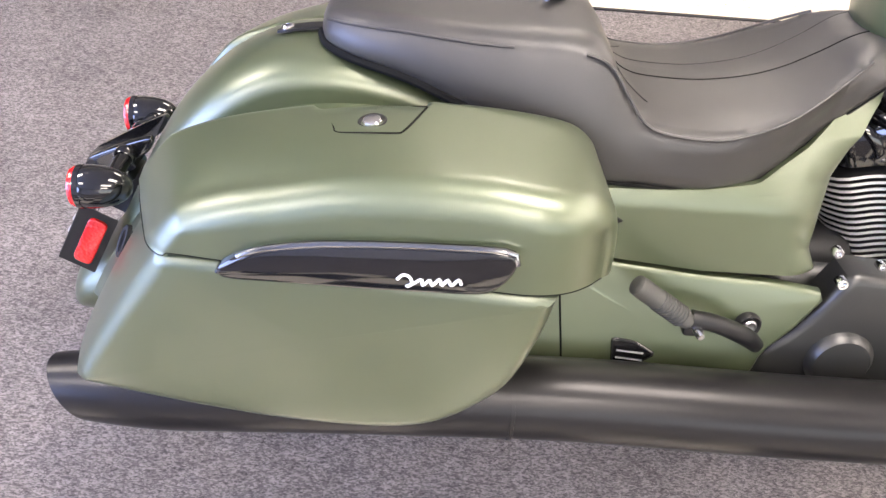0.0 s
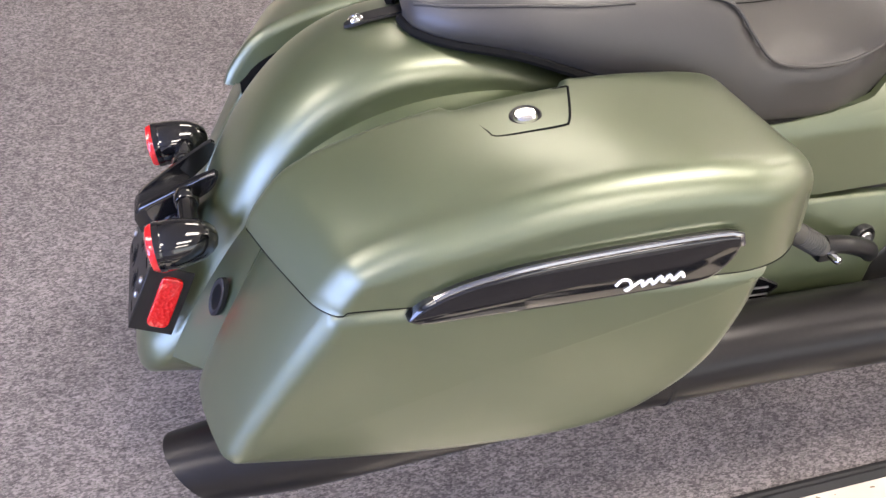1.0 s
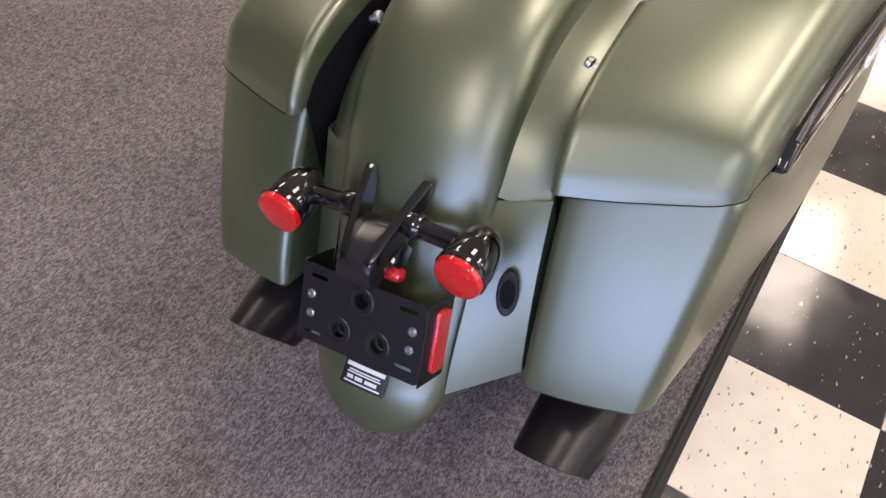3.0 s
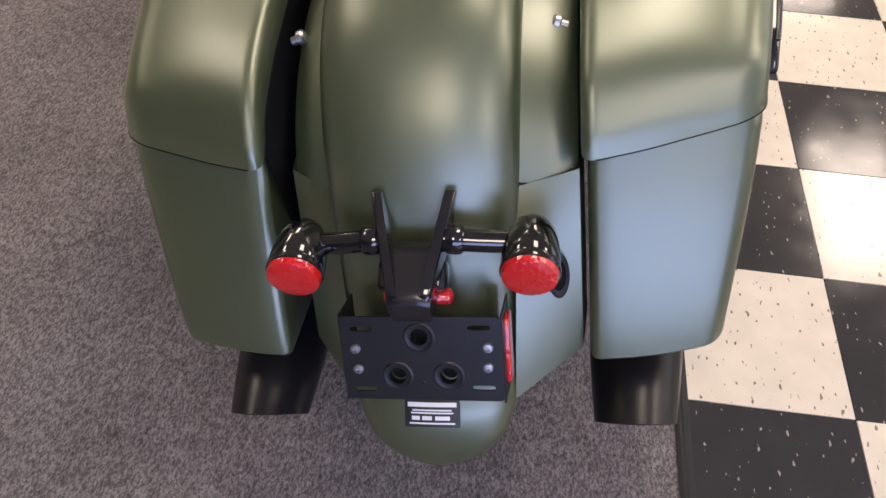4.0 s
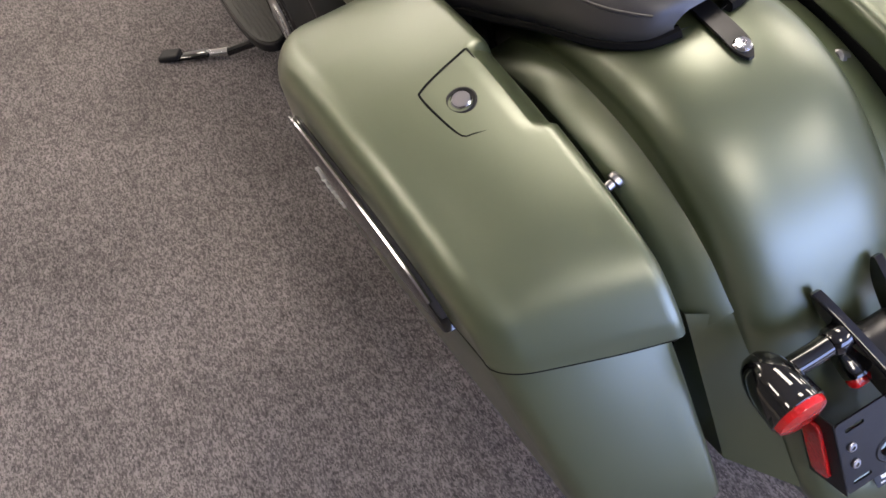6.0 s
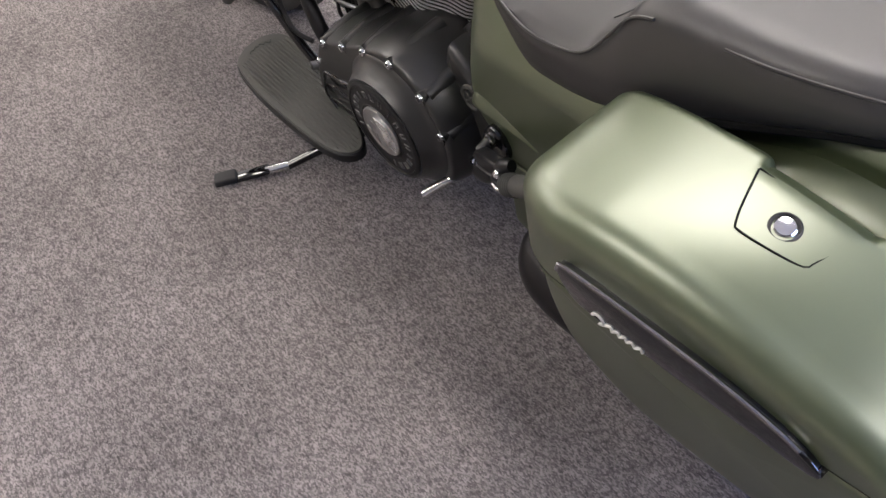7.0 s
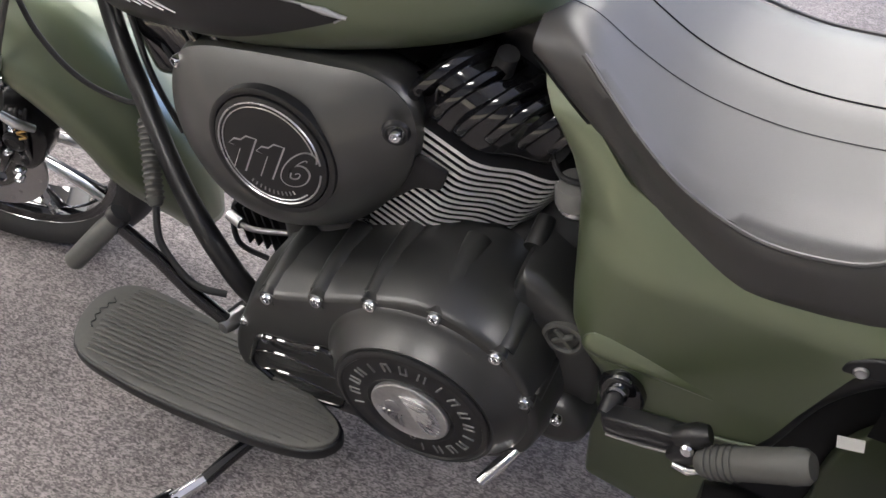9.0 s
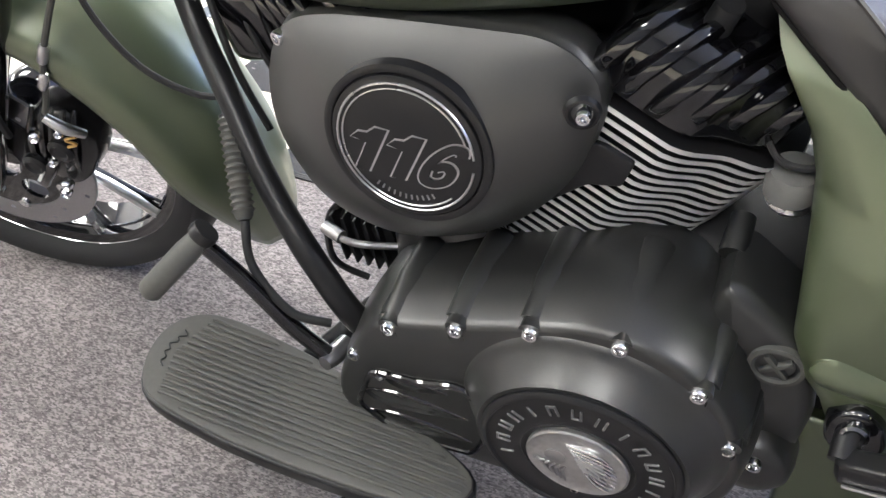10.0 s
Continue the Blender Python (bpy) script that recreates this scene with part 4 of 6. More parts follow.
        guard = spline([(0.296, 0.150), (0.303, 0.215), (0.308, 0.265), (0.302, 0.330), (0.284, 0.375), (0.255, 0.405), (0.200, 0.420), (0.170, 0.300), (0.200, 0.150)], 40, True)
        part("swingarm_guard", slab(guard, lambda u, v, w: (u, 0.128 + w, v), 0.016, 0.007), GREEN, bike, "satin green swingarm guard")
        bow = tube([(0.405, 0.150, 0.240), (0.385, 0.156, 0.345), (0.362, 0.160, 0.440), (0.320, 0.160, 0.500), (0.262, 0.156, 0.530)], [0.016, 0.018, 0.018, 0.016, 0.012], 14, 30)
        part("frame_bow", bow, BLACK_SATIN, bike, "black frame tube behind the side cover")
        slot = rounded([(0.360, 0.536), (0.358, 0.553), (0.340, 0.566), (0.255, 0.592), (0.255, 0.566), (0.330, 0.538)], 0.006)
        bracket = part("bag_bracket", slab(slot, lambda u, v, w: (u, 0.196 + w, v), 0.008, 0.003), BLACK_SATIN, cover, "black saddlebag bracket")
        part("bolt", lathe([(0.0075, 0.0), (0.0075, 0.002), (0.0055, 0.0036), (0.003, 0.0026)], (0.343, 0.204, 0.546), (0, 1, 0.1), 18, caps=(False, True)), STEEL, bracket)
        part("sticker", block((0.028, 0.001, 0.022), pose(0.308, 0.1795, 0.398, 0, 14), 0.0, 1), PAPER, cover, "small white sticker")
    # bright ridge that runs back from the cover's front corner
    if side > 0:
        line = spline([(0.612, 0.446, 0.002), (0.606, 0.447, 0.013), (0.592, 0.448, 0.019), (0.560, 0.443, 0.017), (0.520, 0.436, 0.011), (0.458, 0.423, 0.002)], 36)
        rows = []
        for x, z, w in line:
            y = panel_y(x, z) + 0.004
            rows.append([(x, y - 0.004, z + w * 1.25), (x, y + 0.0002, z + w * 1.1), (x, y + 0.16 * w, z + 0.7 * w), (x, y + 0.34 * w, z + 0.30 * w), (x, y + 0.45 * w, z - w * 0.05), (x, y + 0.42 * w, z - w * 0.35), (x, y + 0.20 * w, z - w * 0.75), (x, y + 0.0002, z - w * 1.05), (x, y - 0.004, z - w * 1.2)])
        part("ridge", skin(rows, False), GREEN, cover)


both_sides(side_cover)
part("seat_pan", block((0.38, 0.29, 0.10), pose(0.445, 0, 0.545), 0.02, 2), BLACK_SATIN, bike, "black seat pan")
part("seat_pan", block((0.16, 0.17, 0.07), pose(0.618, 0, 0.648, 0, -38), 0.02, 2), DARK, bike)
canister = part("canister", lathe([(0.020, -0.006), (0.024, -0.002), (0.0245, 0.020), (0.022, 0.027), (0.012, 0.029)], (0.668, 0.088, 0.548), (0.05, 0.1, 1), 28, caps=(True, True)), GREY_PLASTIC, bike, "grey canister behind the cylinder")
part("clamp", lathe([(0.021, -0.004), (0.0225, 0.0), (0.021, 0.004)], (0.666, 0.087, 0.538), (0.05, 0.1, 1), 24, caps=(True, True)), ALUMINIUM, canister, "bright clamp ring")
part("hose", tube([(0.700, 0.088, 0.600), (0.684, 0.104, 0.590), (0.660, 0.108, 0.592), (0.640, 0.100, 0.600)], 0.0035, 8, 16), RUBBER, canister, "thin black hose")


def shield():
    """Small black shield badge with two bars."""
    pts = spline(rounded([(0.366, 0.347), (0.404, 0.342), (0.440, 0.322), (0.406, 0.299), (0.372, 0.296)], 0.008), 32, True)
    put = lambda u, v, w: (u, -(0.203 + 0.16 * max(0, 0.445 - v) + w), v)
    s = part("badge", slab(pts, put, 0.005, 0.002), BLACK_GLOSS, bike, "black shield badge")
    part("rim", tube([put(u, v, 0.005) for u, v in [*inward(pts, 0.002), inward(pts, 0.002)[0]]], 0.0012, 6), BLACK_SATIN, s)
    for dv in (-0.008, 0.004):
        part("bar", tube([put(0.377, 0.322 + dv, 0.0055), put(0.418, 0.319 + dv, 0.0055)], 0.0016, 6), STEEL, s)


shield()


def footpeg_right():
    """Folded passenger peg on its arm, with the round mount behind."""
    mount = part("peg_mount", lathe([(0.020, -0.02), (0.020, 0.004), (0.017, 0.008), (0.013, 0.006), (0.0125, 0.0)], (0.566, -0.220, 0.383), (0.1, -1, 0.1), 24, caps=(True, True)), BLACK_SATIN, bike, "black passenger footpeg with grey rubber")
    part("bolt", lathe([(0.011, 0.0), (0.011, 0.008), (0.008, 0.010), (0.0055, 0.0085)], (0.566, -0.220, 0.383), (0.1, -1, 0.1), 18, caps=(False, True)), STEEL, mount)
    part("arm", tube([(0.5844, -0.226, 0.3503), (0.552, -0.250, 0.3831), (0.500, -0.264, 0.4118), (0.462, -0.262, 0.4176)], [0.012, 0.014, 0.0135, 0.0135], 16, 20), BLACK_SATIN, mount)
    part("clevis", block((0.030, 0.022, 0.034), pose(0.468, -0.260, 0.4078, 0, 0, 0), 0.005, 2), BLACK_SATIN, mount)
    part("pin", lathe([(0.0065, -0.016), (0.0065, 0.014), (0.005, 0.018)], (0.470, -0.270, 0.4050), (0.2, -0.9, -0.1), 16, caps=(True, True)), CHROME, mount, "chrome pivot pin")
    a, b = np.array([0.458, -0.266, 0.4145]), np.array([0.368, -0.274, 0.4790])
    part("rubber", tube([a, a + (b - a) * 0.12, a + (b - a) * 0.88, a + (b - a) * 0.97, b], [0.0115, 0.0145, 0.0155, 0.0145, 0.010], 20), GREY_RUBBER, mount, "grey ribbed rubber")
    axis = (b - a) / np.linalg.norm(b - a)
    bm = bmesh.new()
    for k in range(9):
        c = a + (b - a) * (0.16 + 0.052 * k)
        lathe([(0.0152, -0.0012), (0.0166, 0.0), (0.0152, 0.0012)], c, axis, 20, bm)
    part("ribs", bm, GREY_RUBBER, mount)


def footpeg_left():
    """Passenger peg folded back on a square arm, in a moulded pocket."""
    pocket = spline(rounded([(0.583, 0.402), (0.560, 0.424), (0.536, 0.410), (0.524, 0.380), (0.530, 0.352), (0.556, 0.345), (0.580, 0.368)], 0.012), 36, True)
    mount = part("peg_mount", slab(pocket, lambda u, v, w: (u, 0.196 + w, v), 0.020, 0.008), BLACK_GLOSS, bike, "black passenger footpeg with grey rubber")
    part("bolt", lathe([(0.0125, 0.0), (0.0125, 0.010), (0.0095, 0.012), (0.006, 0.0105), (0.0055, 0.006)], (0.557, 0.214, 0.398), (0.1, 1, 0.15), 20, caps=(False, True)), DARK_CHROME, mount)
    rows = []
    for k, (x, y, z, w, h) in enumerate(((0.566, 0.236, 0.374, 0.009, 0.010), (0.562, 0.240, 0.375, 0.012, 0.0145), (0.540, 0.246, 0.387, 0.013, 0.0155), (0.505, 0.254, 0.405, 0.013, 0.0145), (0.476, 0.260, 0.419, 0.013, 0.0135), (0.470, 0.261, 0.422, 0.009, 0.010))):
        ring = rounded([(-w, -h), (w, -h), (w, h), (-w, h)], 0.006, 3)
        rows.append([(x + 0.2 * b, y + a, z + b) for a, b in ring])
    part("arm", skin(rows, True, True, True), BLACK_SATIN, mount)
    part("groove", tube([(0.556, 0.2555, 0.366), (0.510, 0.2695, 0.393), (0.480, 0.2750, 0.408)], 0.0022, 6), STEEL, mount)
    part("neck", tube([(0.560, 0.212, 0.392), (0.562, 0.240, 0.380)], 0.0125, 14), BLACK_SATIN, mount)
    part("elbow", tube([(0.480, 0.262, 0.422), (0.462, 0.264, 0.440), (0.452, 0.262, 0.446)], [0.013, 0.0145, 0.010], 18), BLACK_SATIN, mount)
    part("clevis", block((0.026, 0.030, 0.036), pose(0.470, 0.268, 0.414, 0, -35, 0), 0.005, 2), BLACK_SATIN, mount)
    part("pin", lathe([(0.0075, -0.016), (0.0075, 0.006), (0.005, 0.009)], (0.469, 0.276, 0.429), (0.1, 0.95, 0.25), 18, caps=(True, True)), CHROME, mount, "chrome pivot pin")
    part("spring", tube([(0.478, 0.284, 0.402), (0.462, 0.288, 0.405), (0.448, 0.286, 0.412)], [0.004, 0.005, 0.003], 10), CHROME, mount)
    a, b = np.array([0.455, 0.280, 0.417]), np.array([0.357, 0.284, 0.485])
    part("rubber", tube([a, a + (b - a) * 0.04, a + (b - a) * 0.10, a + (b - a) * 0.86, a + (b - a) * 0.95, b], [0.012, 0.0155, 0.0175, 0.0185, 0.0180, 0.0135], 24), GREY_RUBBER, mount, "grey ribbed rubber")
    axis = (b - a) / np.linalg.norm(b - a)
    for k in range(5):
        part("rib", lathe([(0.0170, -0.0016), (0.0195, 0.0), (0.0170, 0.0016)], a + (b - a) * (0.12 + 0.058 * k), axis, 24), GREY_RUBBER, mount)
    part("end_cap", lathe([(0.0186, -0.004), (0.0192, 0.0), (0.0186, 0.004)], a + (b - a) * 0.84, axis, 24), GREY_RUBBER, mount)


footpeg_right()
footpeg_left()

# ---- engine
crank = part("crankcase", block((0.46, 0.28, 0.27), pose(0.84, 0, 0.30), 0.04, 4), BLACK_METAL, bike, "black engine crankcase")
gearbox = part("gearbox", block((0.22, 0.22, 0.28), pose(0.650, 0, 0.325), 0.03, 4), RUBBER, bike, "black gearbox casing")

BOLTS = [(1.012, 0.374), (0.935, 0.406), (0.858, 0.437), (0.774, 0.455), (0.698, 0.422), (0.659, 0.354)]
COVER = [(1.105, 0.225), (1.078, 0.310), (1.040, 0.378), (0.985, 0.402), (0.940, 0.421), (0.862, 0.456), (0.800, 0.477), (0.745, 0.473), (0.690, 0.442), (0.648, 0.385), (0.628, 0.310), (0.640, 0.235), (0.690, 0.185), (0.790, 0.158), (0.920, 0.146), (1.030, 0.152), (1.090, 0.175)]
DERBY = np.array([0.790, 0.0, 0.312])


def hexbolt(c, axis, parent, r=0.0085, h=0.008, mat=None):
    return part("bolt", lathe([(r, -0.006), (r, h * 0.7), (r * 0.85, h), (r * 0.55, h), (r * 0.5, h * 0.4)], c, axis, 18, caps=(False, True)), mat or CHROME, parent)


def primary_cover():
    outline = spline(COVER, 80, True)
    layers = [(0.012, 0.06), (0.002, 0.10), (-0.001, 0.15), (0.004, 0.188), (0.0105, 0.2125), (0.0125, 0.2175), (0.0155, 0.2210), (0.019, 0.222)]
    c = np.array([0.85, 0.30])
    rows = [[(u, w, v) for u, v in inward(outline, d)] for d, w in layers]
    base = inward(outline, 0.019)
    for s in (0.85, 0.6, 0.3):
        rows.append([(*(c + (p - c) * s)[:1], 0.223, (c + (p - c) * s)[1]) for p in base])
    cover = part("primary_cover", skin(rows, True, True, True), BLACK_METAL, bike, "black primary drive cover")
    for x, z in BOLTS:
        part("boss", tube([(x, 0.10, z + 0.006), (x, 0.19, z + 0.003), (x, 0.221, z)], [0.006, 0.0105, 0.0125], 14), BLACK_METAL, cover)
        # Gloss black teardrop stands in for the shaded groove under the bolt.
        part("pocket", slab([(x + 0.0095 * math.cos(q), z - 0.010 + (0.0135 if math.sin(q) < 0 else 0.009) * math.sin(q)) for q in np.linspace(0, 2 * math.pi, 20, endpoint=False)], lambda u, v, w: (u, 0.2205 + w, v), 0.0022, 0.001, -0.003), BLACK_GLOSS, cover, "black teardrop for the shaded pocket under the bolt")
        hexbolt((x, 0.219, z), (0, 1, 0.05), cover)
        part("rib", tube([(x - 0.004, 0.100, z + 0.012), (x - 0.002, 0.16, z + 0.006), (x, 0.208, z - 0.004)], [0.018, 0.019, 0.017], 16), BLACK_METAL, cover)
    # raised round clutch housing with its lettered ring and medallion
    d = DERBY
    part("clutch_housing", lathe([(0.1395, 0.2210), (0.1380, 0.2238), (0.1340, 0.2265), (0.1260, 0.2325), (0.1115, 0.2550), (0.109, 0.2590), (0.104, 0.258)], d, (0, 1, 0), 64), BLACK_METAL, cover)
    ring = part("clutch_cap", lathe([(0.104, 0.254), (0.104, 0.261), (0.101, 0.264), (0.097, 0.2645), (0.095, 0.262), (0.090, 0.262), (0.062, 0.262), (0.059, 0.264), (0.056, 0.262)], d, (0, 1, 0), 64, caps=(True, True)), BLACK_SATIN, cover, "black clutch cap with raised marks")
    # raised marks round the cap stand in for its lettering
    for k in range(17):
        a = math.radians(200 - k * 17.5)
        m = Matrix.Translation((d[0] - 0.0785 * math.cos(a), 0.2625, d[2] + 0.0785 * math.sin(a))) @ Matrix.Rotation(a - math.pi / 2, 4, "Y")
        bm = bmesh.new()
        for dx in (-0.0042, 0.0042) if k % 4 else (0.0,):
            block((0.0022, 0.003, 0.015), m @ Matrix.Translation((dx, 0, 0)), 0.0006, 1, bm)
        if k % 4 in (1, 2):
            block((0.0088, 0.003, 0.0024), m @ Matrix.Translation((0, 0, 0.0062 if k % 2 else -0.0062)), 0.0006, 1, bm)
        part("mark", bm, LETTER, ring)
    med = part("medallion", lathe([(0.053, 0.262), (0.053, 0.2665), (0.051, 0.268), (0.048, 0.2665), (0.040, 0.267), (0.02, 0.268)], d, (0, 1, 0), 48, caps=(False, True)), STAMPED, cover, "silver medallion with raised stripes")
    for k in range(9):
        z0 = 0.030 - k * 0.0065
        reach = math.sqrt(max(0.044**2 - z0**2, 0))
        part("stripe", tube([(d[0] + 0.012 - 0.002 * k, 0.268, d[2] + z0 * 0.6 + 0.012), (d[0] - reach * 0.55, 0.269, d[2] + z0), (d[0] - reach * 0.95, 0.268, d[2] + z0 - 0.008)], [0.0010, 0.0019, 0.0010], 6, 10), ALUMINIUM, med)
    for k in range(6):
        x0 = 0.010 + k * 0.0055
        drop = math.sqrt(max(0.042**2 - x0**2, 0))
        part("stripe", tube([(d[0] + x0, 0.2685, d[2] - 0.010), (d[0] + x0 * 1.05 + 0.003, 0.269, d[2] - drop * 0.45), (d[0] + x0 * 0.85, 0.268, d[2] - drop * 0.9)], [0.0012, 0.0022, 0.0010], 6, 10), STEEL, med)
    part("relief", lathe([(0.010, 0.2665), (0.011, 0.269), (0.007, 0.2705), (0.003, 0.271)], d + np.array([0.022, 0, 0.004]), (0, 1, 0), 24, caps=(False, True)), STEEL, med, "plain raised boss")
    hexbolt((d[0] - 0.001, 0.258, d[2] - 0.060), (0, 1, 0), cover, 0.005, 0.006)
    # louvred front of the cover
    pocket = spline(rounded([(1.066, 0.215), (1.040, 0.292), (0.985, 0.298), (0.930, 0.318), (0.905, 0.296), (0.899, 0.235), (0.915, 0.185), (1.010, 0.168)], 0.014), 44, True)
    # Dark sheet gives the louvre openings their shade by colour.
    part("louvre_shade_sheet", slab(inward(pocket, 0.004), lambda u, v, w: (u, 0.2195 + w, v), 0.0022, 0.0005), DARK, cover)
    leaf = lambda xa, za, xb, zb, up, down: [(xa + (xb - xa) * k / 9, za + (zb - za) * k / 9 + up * math.sin(math.pi * (k / 9) ** 0.8)) for k in range(10)] + [(xa + (xb - xa) * k / 9, za + (zb - za) * k / 9 - down * math.sin(math.pi * (k / 9) ** 0.6)) for k in range(8, 0, -1)]
    holes = [leaf(1.026, 0.290, 0.946, 0.294, 0.006, 0.017), leaf(1.056, 0.246, 0.922, 0.256, 0.013, 0.019), leaf(1.050, 0.207, 0.918, 0.212, 0.010, 0.019)]
    tray = part("louvre_frame", pierced(pocket, holes, lambda u, v, w: (u, 0.2222 + w, v), 0.0065), BLACK_METAL, cover, "black louvred inset with dark openings")
    part("louvre_rim", tube([(x, 0.2278, z) for x, z in [*inward(pocket, 0.002), inward(pocket, 0.002)[0]]], 0.0042, 8), BLACK_GLOSS, tray, "gloss black rim of the inset")
    for hole in holes:
        crest = [(x, 0.2290, z + 0.001) for x, z in hole[:10]]
        part("louvre", tube(crest, [0.0012 + 0.0022 * math.sin(math.pi * k / 9) for k in range(10)], 8), BLACK_GLOSS, tray, "rounded louvre lip")
    hexbolt((1.028, 0.224, 0.284), (0, 1, 0.05), cover, 0.0065, 0.006)
    hexbolt((0.912, 0.228, 0.306), (0, 1, 0.05), cover, 0.005, 0.004, BLACK_SATIN)
    hexbolt((1.062, 0.218, 0.300), (0, 1, 0.05), cover, 0.0075, 0.007)
    cover.location = (-0.002, 0.030, 0.008)
    return cover


primary_cover()


def output_cover():
    """Casting behind the primary cover, with the oil filler and a round boss."""
    pts = spline(rounded([(0.700, 0.505), (0.660, 0.480), (0.606, 0.438), (0.585, 0.350), (0.588, 0.265), (0.606, 0.205), (0.650, 0.175), (0.70, 0.22), (0.72, 0.40)], 0.02), 50, True)
    case = part("output_cover", slab(pts, lambda u, v, w: (u, 0.10 + w - 0.10 * max(0, v - 0.45), v), 0.084, 0.016, 0.004), BLACK_METAL, bike, "black output sprocket cover")
    part("boss", lathe([(0.048, 0.15), (0.046, 0.190), (0.042, 0.204), (0.034, 0.210), (0.02, 0.212)], (0.628, 0, 0.268), (0, 1, 0), 36, caps=(False, True)), BLACK_METAL, case)
    hexbolt((0.624, 0.211, 0.290), (0, 1, 0.05), case, 0.0085)
    hexbolt((0.612, 0.165, 0.214), (0, 1, 0.05), case, 0.0065)
    cap = part("oil_cap", lathe([(0.026, 0.11), (0.026, 0.172), (0.023, 0.177), (0.019, 0.175), (0.017, 0.171)], (0.636, 0.012, 0.420), (0, 1, 0.0), 32, caps=(False, True)), BLACK_SATIN, case, "round black oil filler cap")
    for turn in (40, -48):
        part("grip", block((0.034, 0.008, 0.006), pose(0.636, 0.187, 0.420, 0, turn, 0), 0.002, 2), GREY_RUBBER, cap)
    part("rim", lathe([(0.0265, 0.170), (0.0265, 0.1775), (0.022, 0.1785), (0.0195, 0.176)], (0.636, 0.012, 0.420), (0, 1, 0.0), 32), GREY_RUBBER, cap)
    part("lever", tube([(0.655, 0.238, 0.246), (0.664, 0.252, 0.240), (0.692, 0.294, 0.213)], [0.007, 0.009, 0.0095], 12, 10), CHROME, case, "polished lever end")
    part("boss", tube([(0.700, 0.085, 0.500), (0.700, 0.125, 0.486)], [0.012, 0.014], 14), BLACK_METAL, case)
    return case


output_cover()


def cylinder(x, lean, name):
    """Finned barrel with its ribbed rocker box."""
    ax = np.array([math.sin(lean), 0.0, math.cos(lean)])
    sd = np.array([math.cos(lean), 0.0, -math.sin(lean)])
    foot = np.array([x, 0.0, 0.40])

    def place_at(h):
        return lambda u, v, w: tuple(foot + sd * u + np.array([0, v, 0]) + ax * (h + w))

    flip = math.copysign(1, lean)
    plan = [(0.100, 0.124), (0.0, 0.128), (-0.040, 0.100), (-0.078, 0.088), (-0.100, 0.050), (-0.104, 0.0)]
    plan = plan + [(u, -v) for u, v in plan[::-1][1:]]
    shape = spline(rounded([(u * -flip, v) for u, v in plan], 0.012, 5), 84, True)
    # Near-black barrel: the shade between the fins is put into its colour.
    barrel = part("cylinder", slab(inward(shape, 0.010), place_at(0.0), 0.26, 0.004), DARK, bike, "black engine cylinder with bright-edged fins")
    for k in range(20):
        h = -0.004 + k * 0.0122
        grow = -0.004 + 0.020 * (k / 18) ** 1.3
        part("fin", slab(inward(shape, -grow), place_at(h), 0.0056, 0.0012, rings=1), BLACK_SATIN, barrel)
        put = place_at(h)
        part("machined_edge", skin([[put(u, v, w) for u, v in inward(shape, -grow - e)] for w, e in ((0.0002, -0.002), (0.0004, 0.0005), (0.0050, 0.0005), (0.0054, -0.0012))]), FIN, barrel, "bright machined fin edge")
    top = spline(rounded([(u * -flip * 0.96, v * 1.08) for u, v in plan], 0.03, 5), 84, True)
    rocker = part("rocker_box", slab(top, place_at(0.242), 0.077, 0.038, 0.010), BLACK_GLOSS, barrel, "black ribbed rocker box")
    reach = lambda u: float(np.interp(u * -flip, [-0.100, -0.075, -0.038, 0.0, 0.096], [0.05, 0.095, 0.108, 0.137, 0.134]))
    for k in range(6):
        u = (-0.080 + k * 0.0310) * -flip
        for flank in (-1, 1):
            v0 = reach(u)
            prof = [(v0, 0.244), (v0, 0.264)] + [(v0 - 0.038 * (1 - math.cos(q)), 0.279 + 0.038 * math.sin(q)) for q in np.linspace(0, math.pi / 2, 8)] + [(v0 - 0.055, 0.320), (v0 - 0.068, 0.3205)]
            rings = []
            for i, (v, h) in enumerate(prof):
                dv, dh = np.array(prof[min(i + 1, len(prof) - 1)]) - np.array(prof[max(i - 1, 0)])
                nv, nh = dh / math.hypot(dv, dh), -dv / math.hypot(dv, dh)
                proud = 0.015 if 0 < i < len(prof) - 1 else 0.002
                bend = 0.020 - 0.055 * (i / len(prof)) ** 1.4
                rings.append([tuple(foot + sd * (u + (bend + w) * -flip) + np.array([0, flank * (v + nv * e), 0]) + ax * (h + nh * e)) for w, e in ((-0.0088, -0.006), (-0.0074, proud * 0.7), (-0.0042, proud * 0.95), (0.0, proud), (0.0042, proud * 0.95), (0.0074, proud * 0.7), (0.0088, -0.006))])
            part("rib", skin(rings, True, True, True), BLACK_GLOSS, rocker)
    part("plug_boot", tube([tuple(foot + sd * 0.024 * -flip + np.array([0, 0.086, 0]) + ax * 0.270), tuple(foot + sd * 0.026 * -flip + np.array([0, 0.090, 0]) + ax * 0.296), tuple(foot + sd * 0.027 * -flip + np.array([0, 0.091, 0]) + ax * 0.300), tuple(foot + sd * 0.033 * -flip + np.array([0, 0.099, 0]) + ax * 0.345)], [0.020, 0.020, 0.013, 0.012], 16), RUBBER, rocker, "black rubber plug boot")
    return barrel


cylinder(0.868, -0.43, "rear")
cylinder(1.02, 0.43, "front")
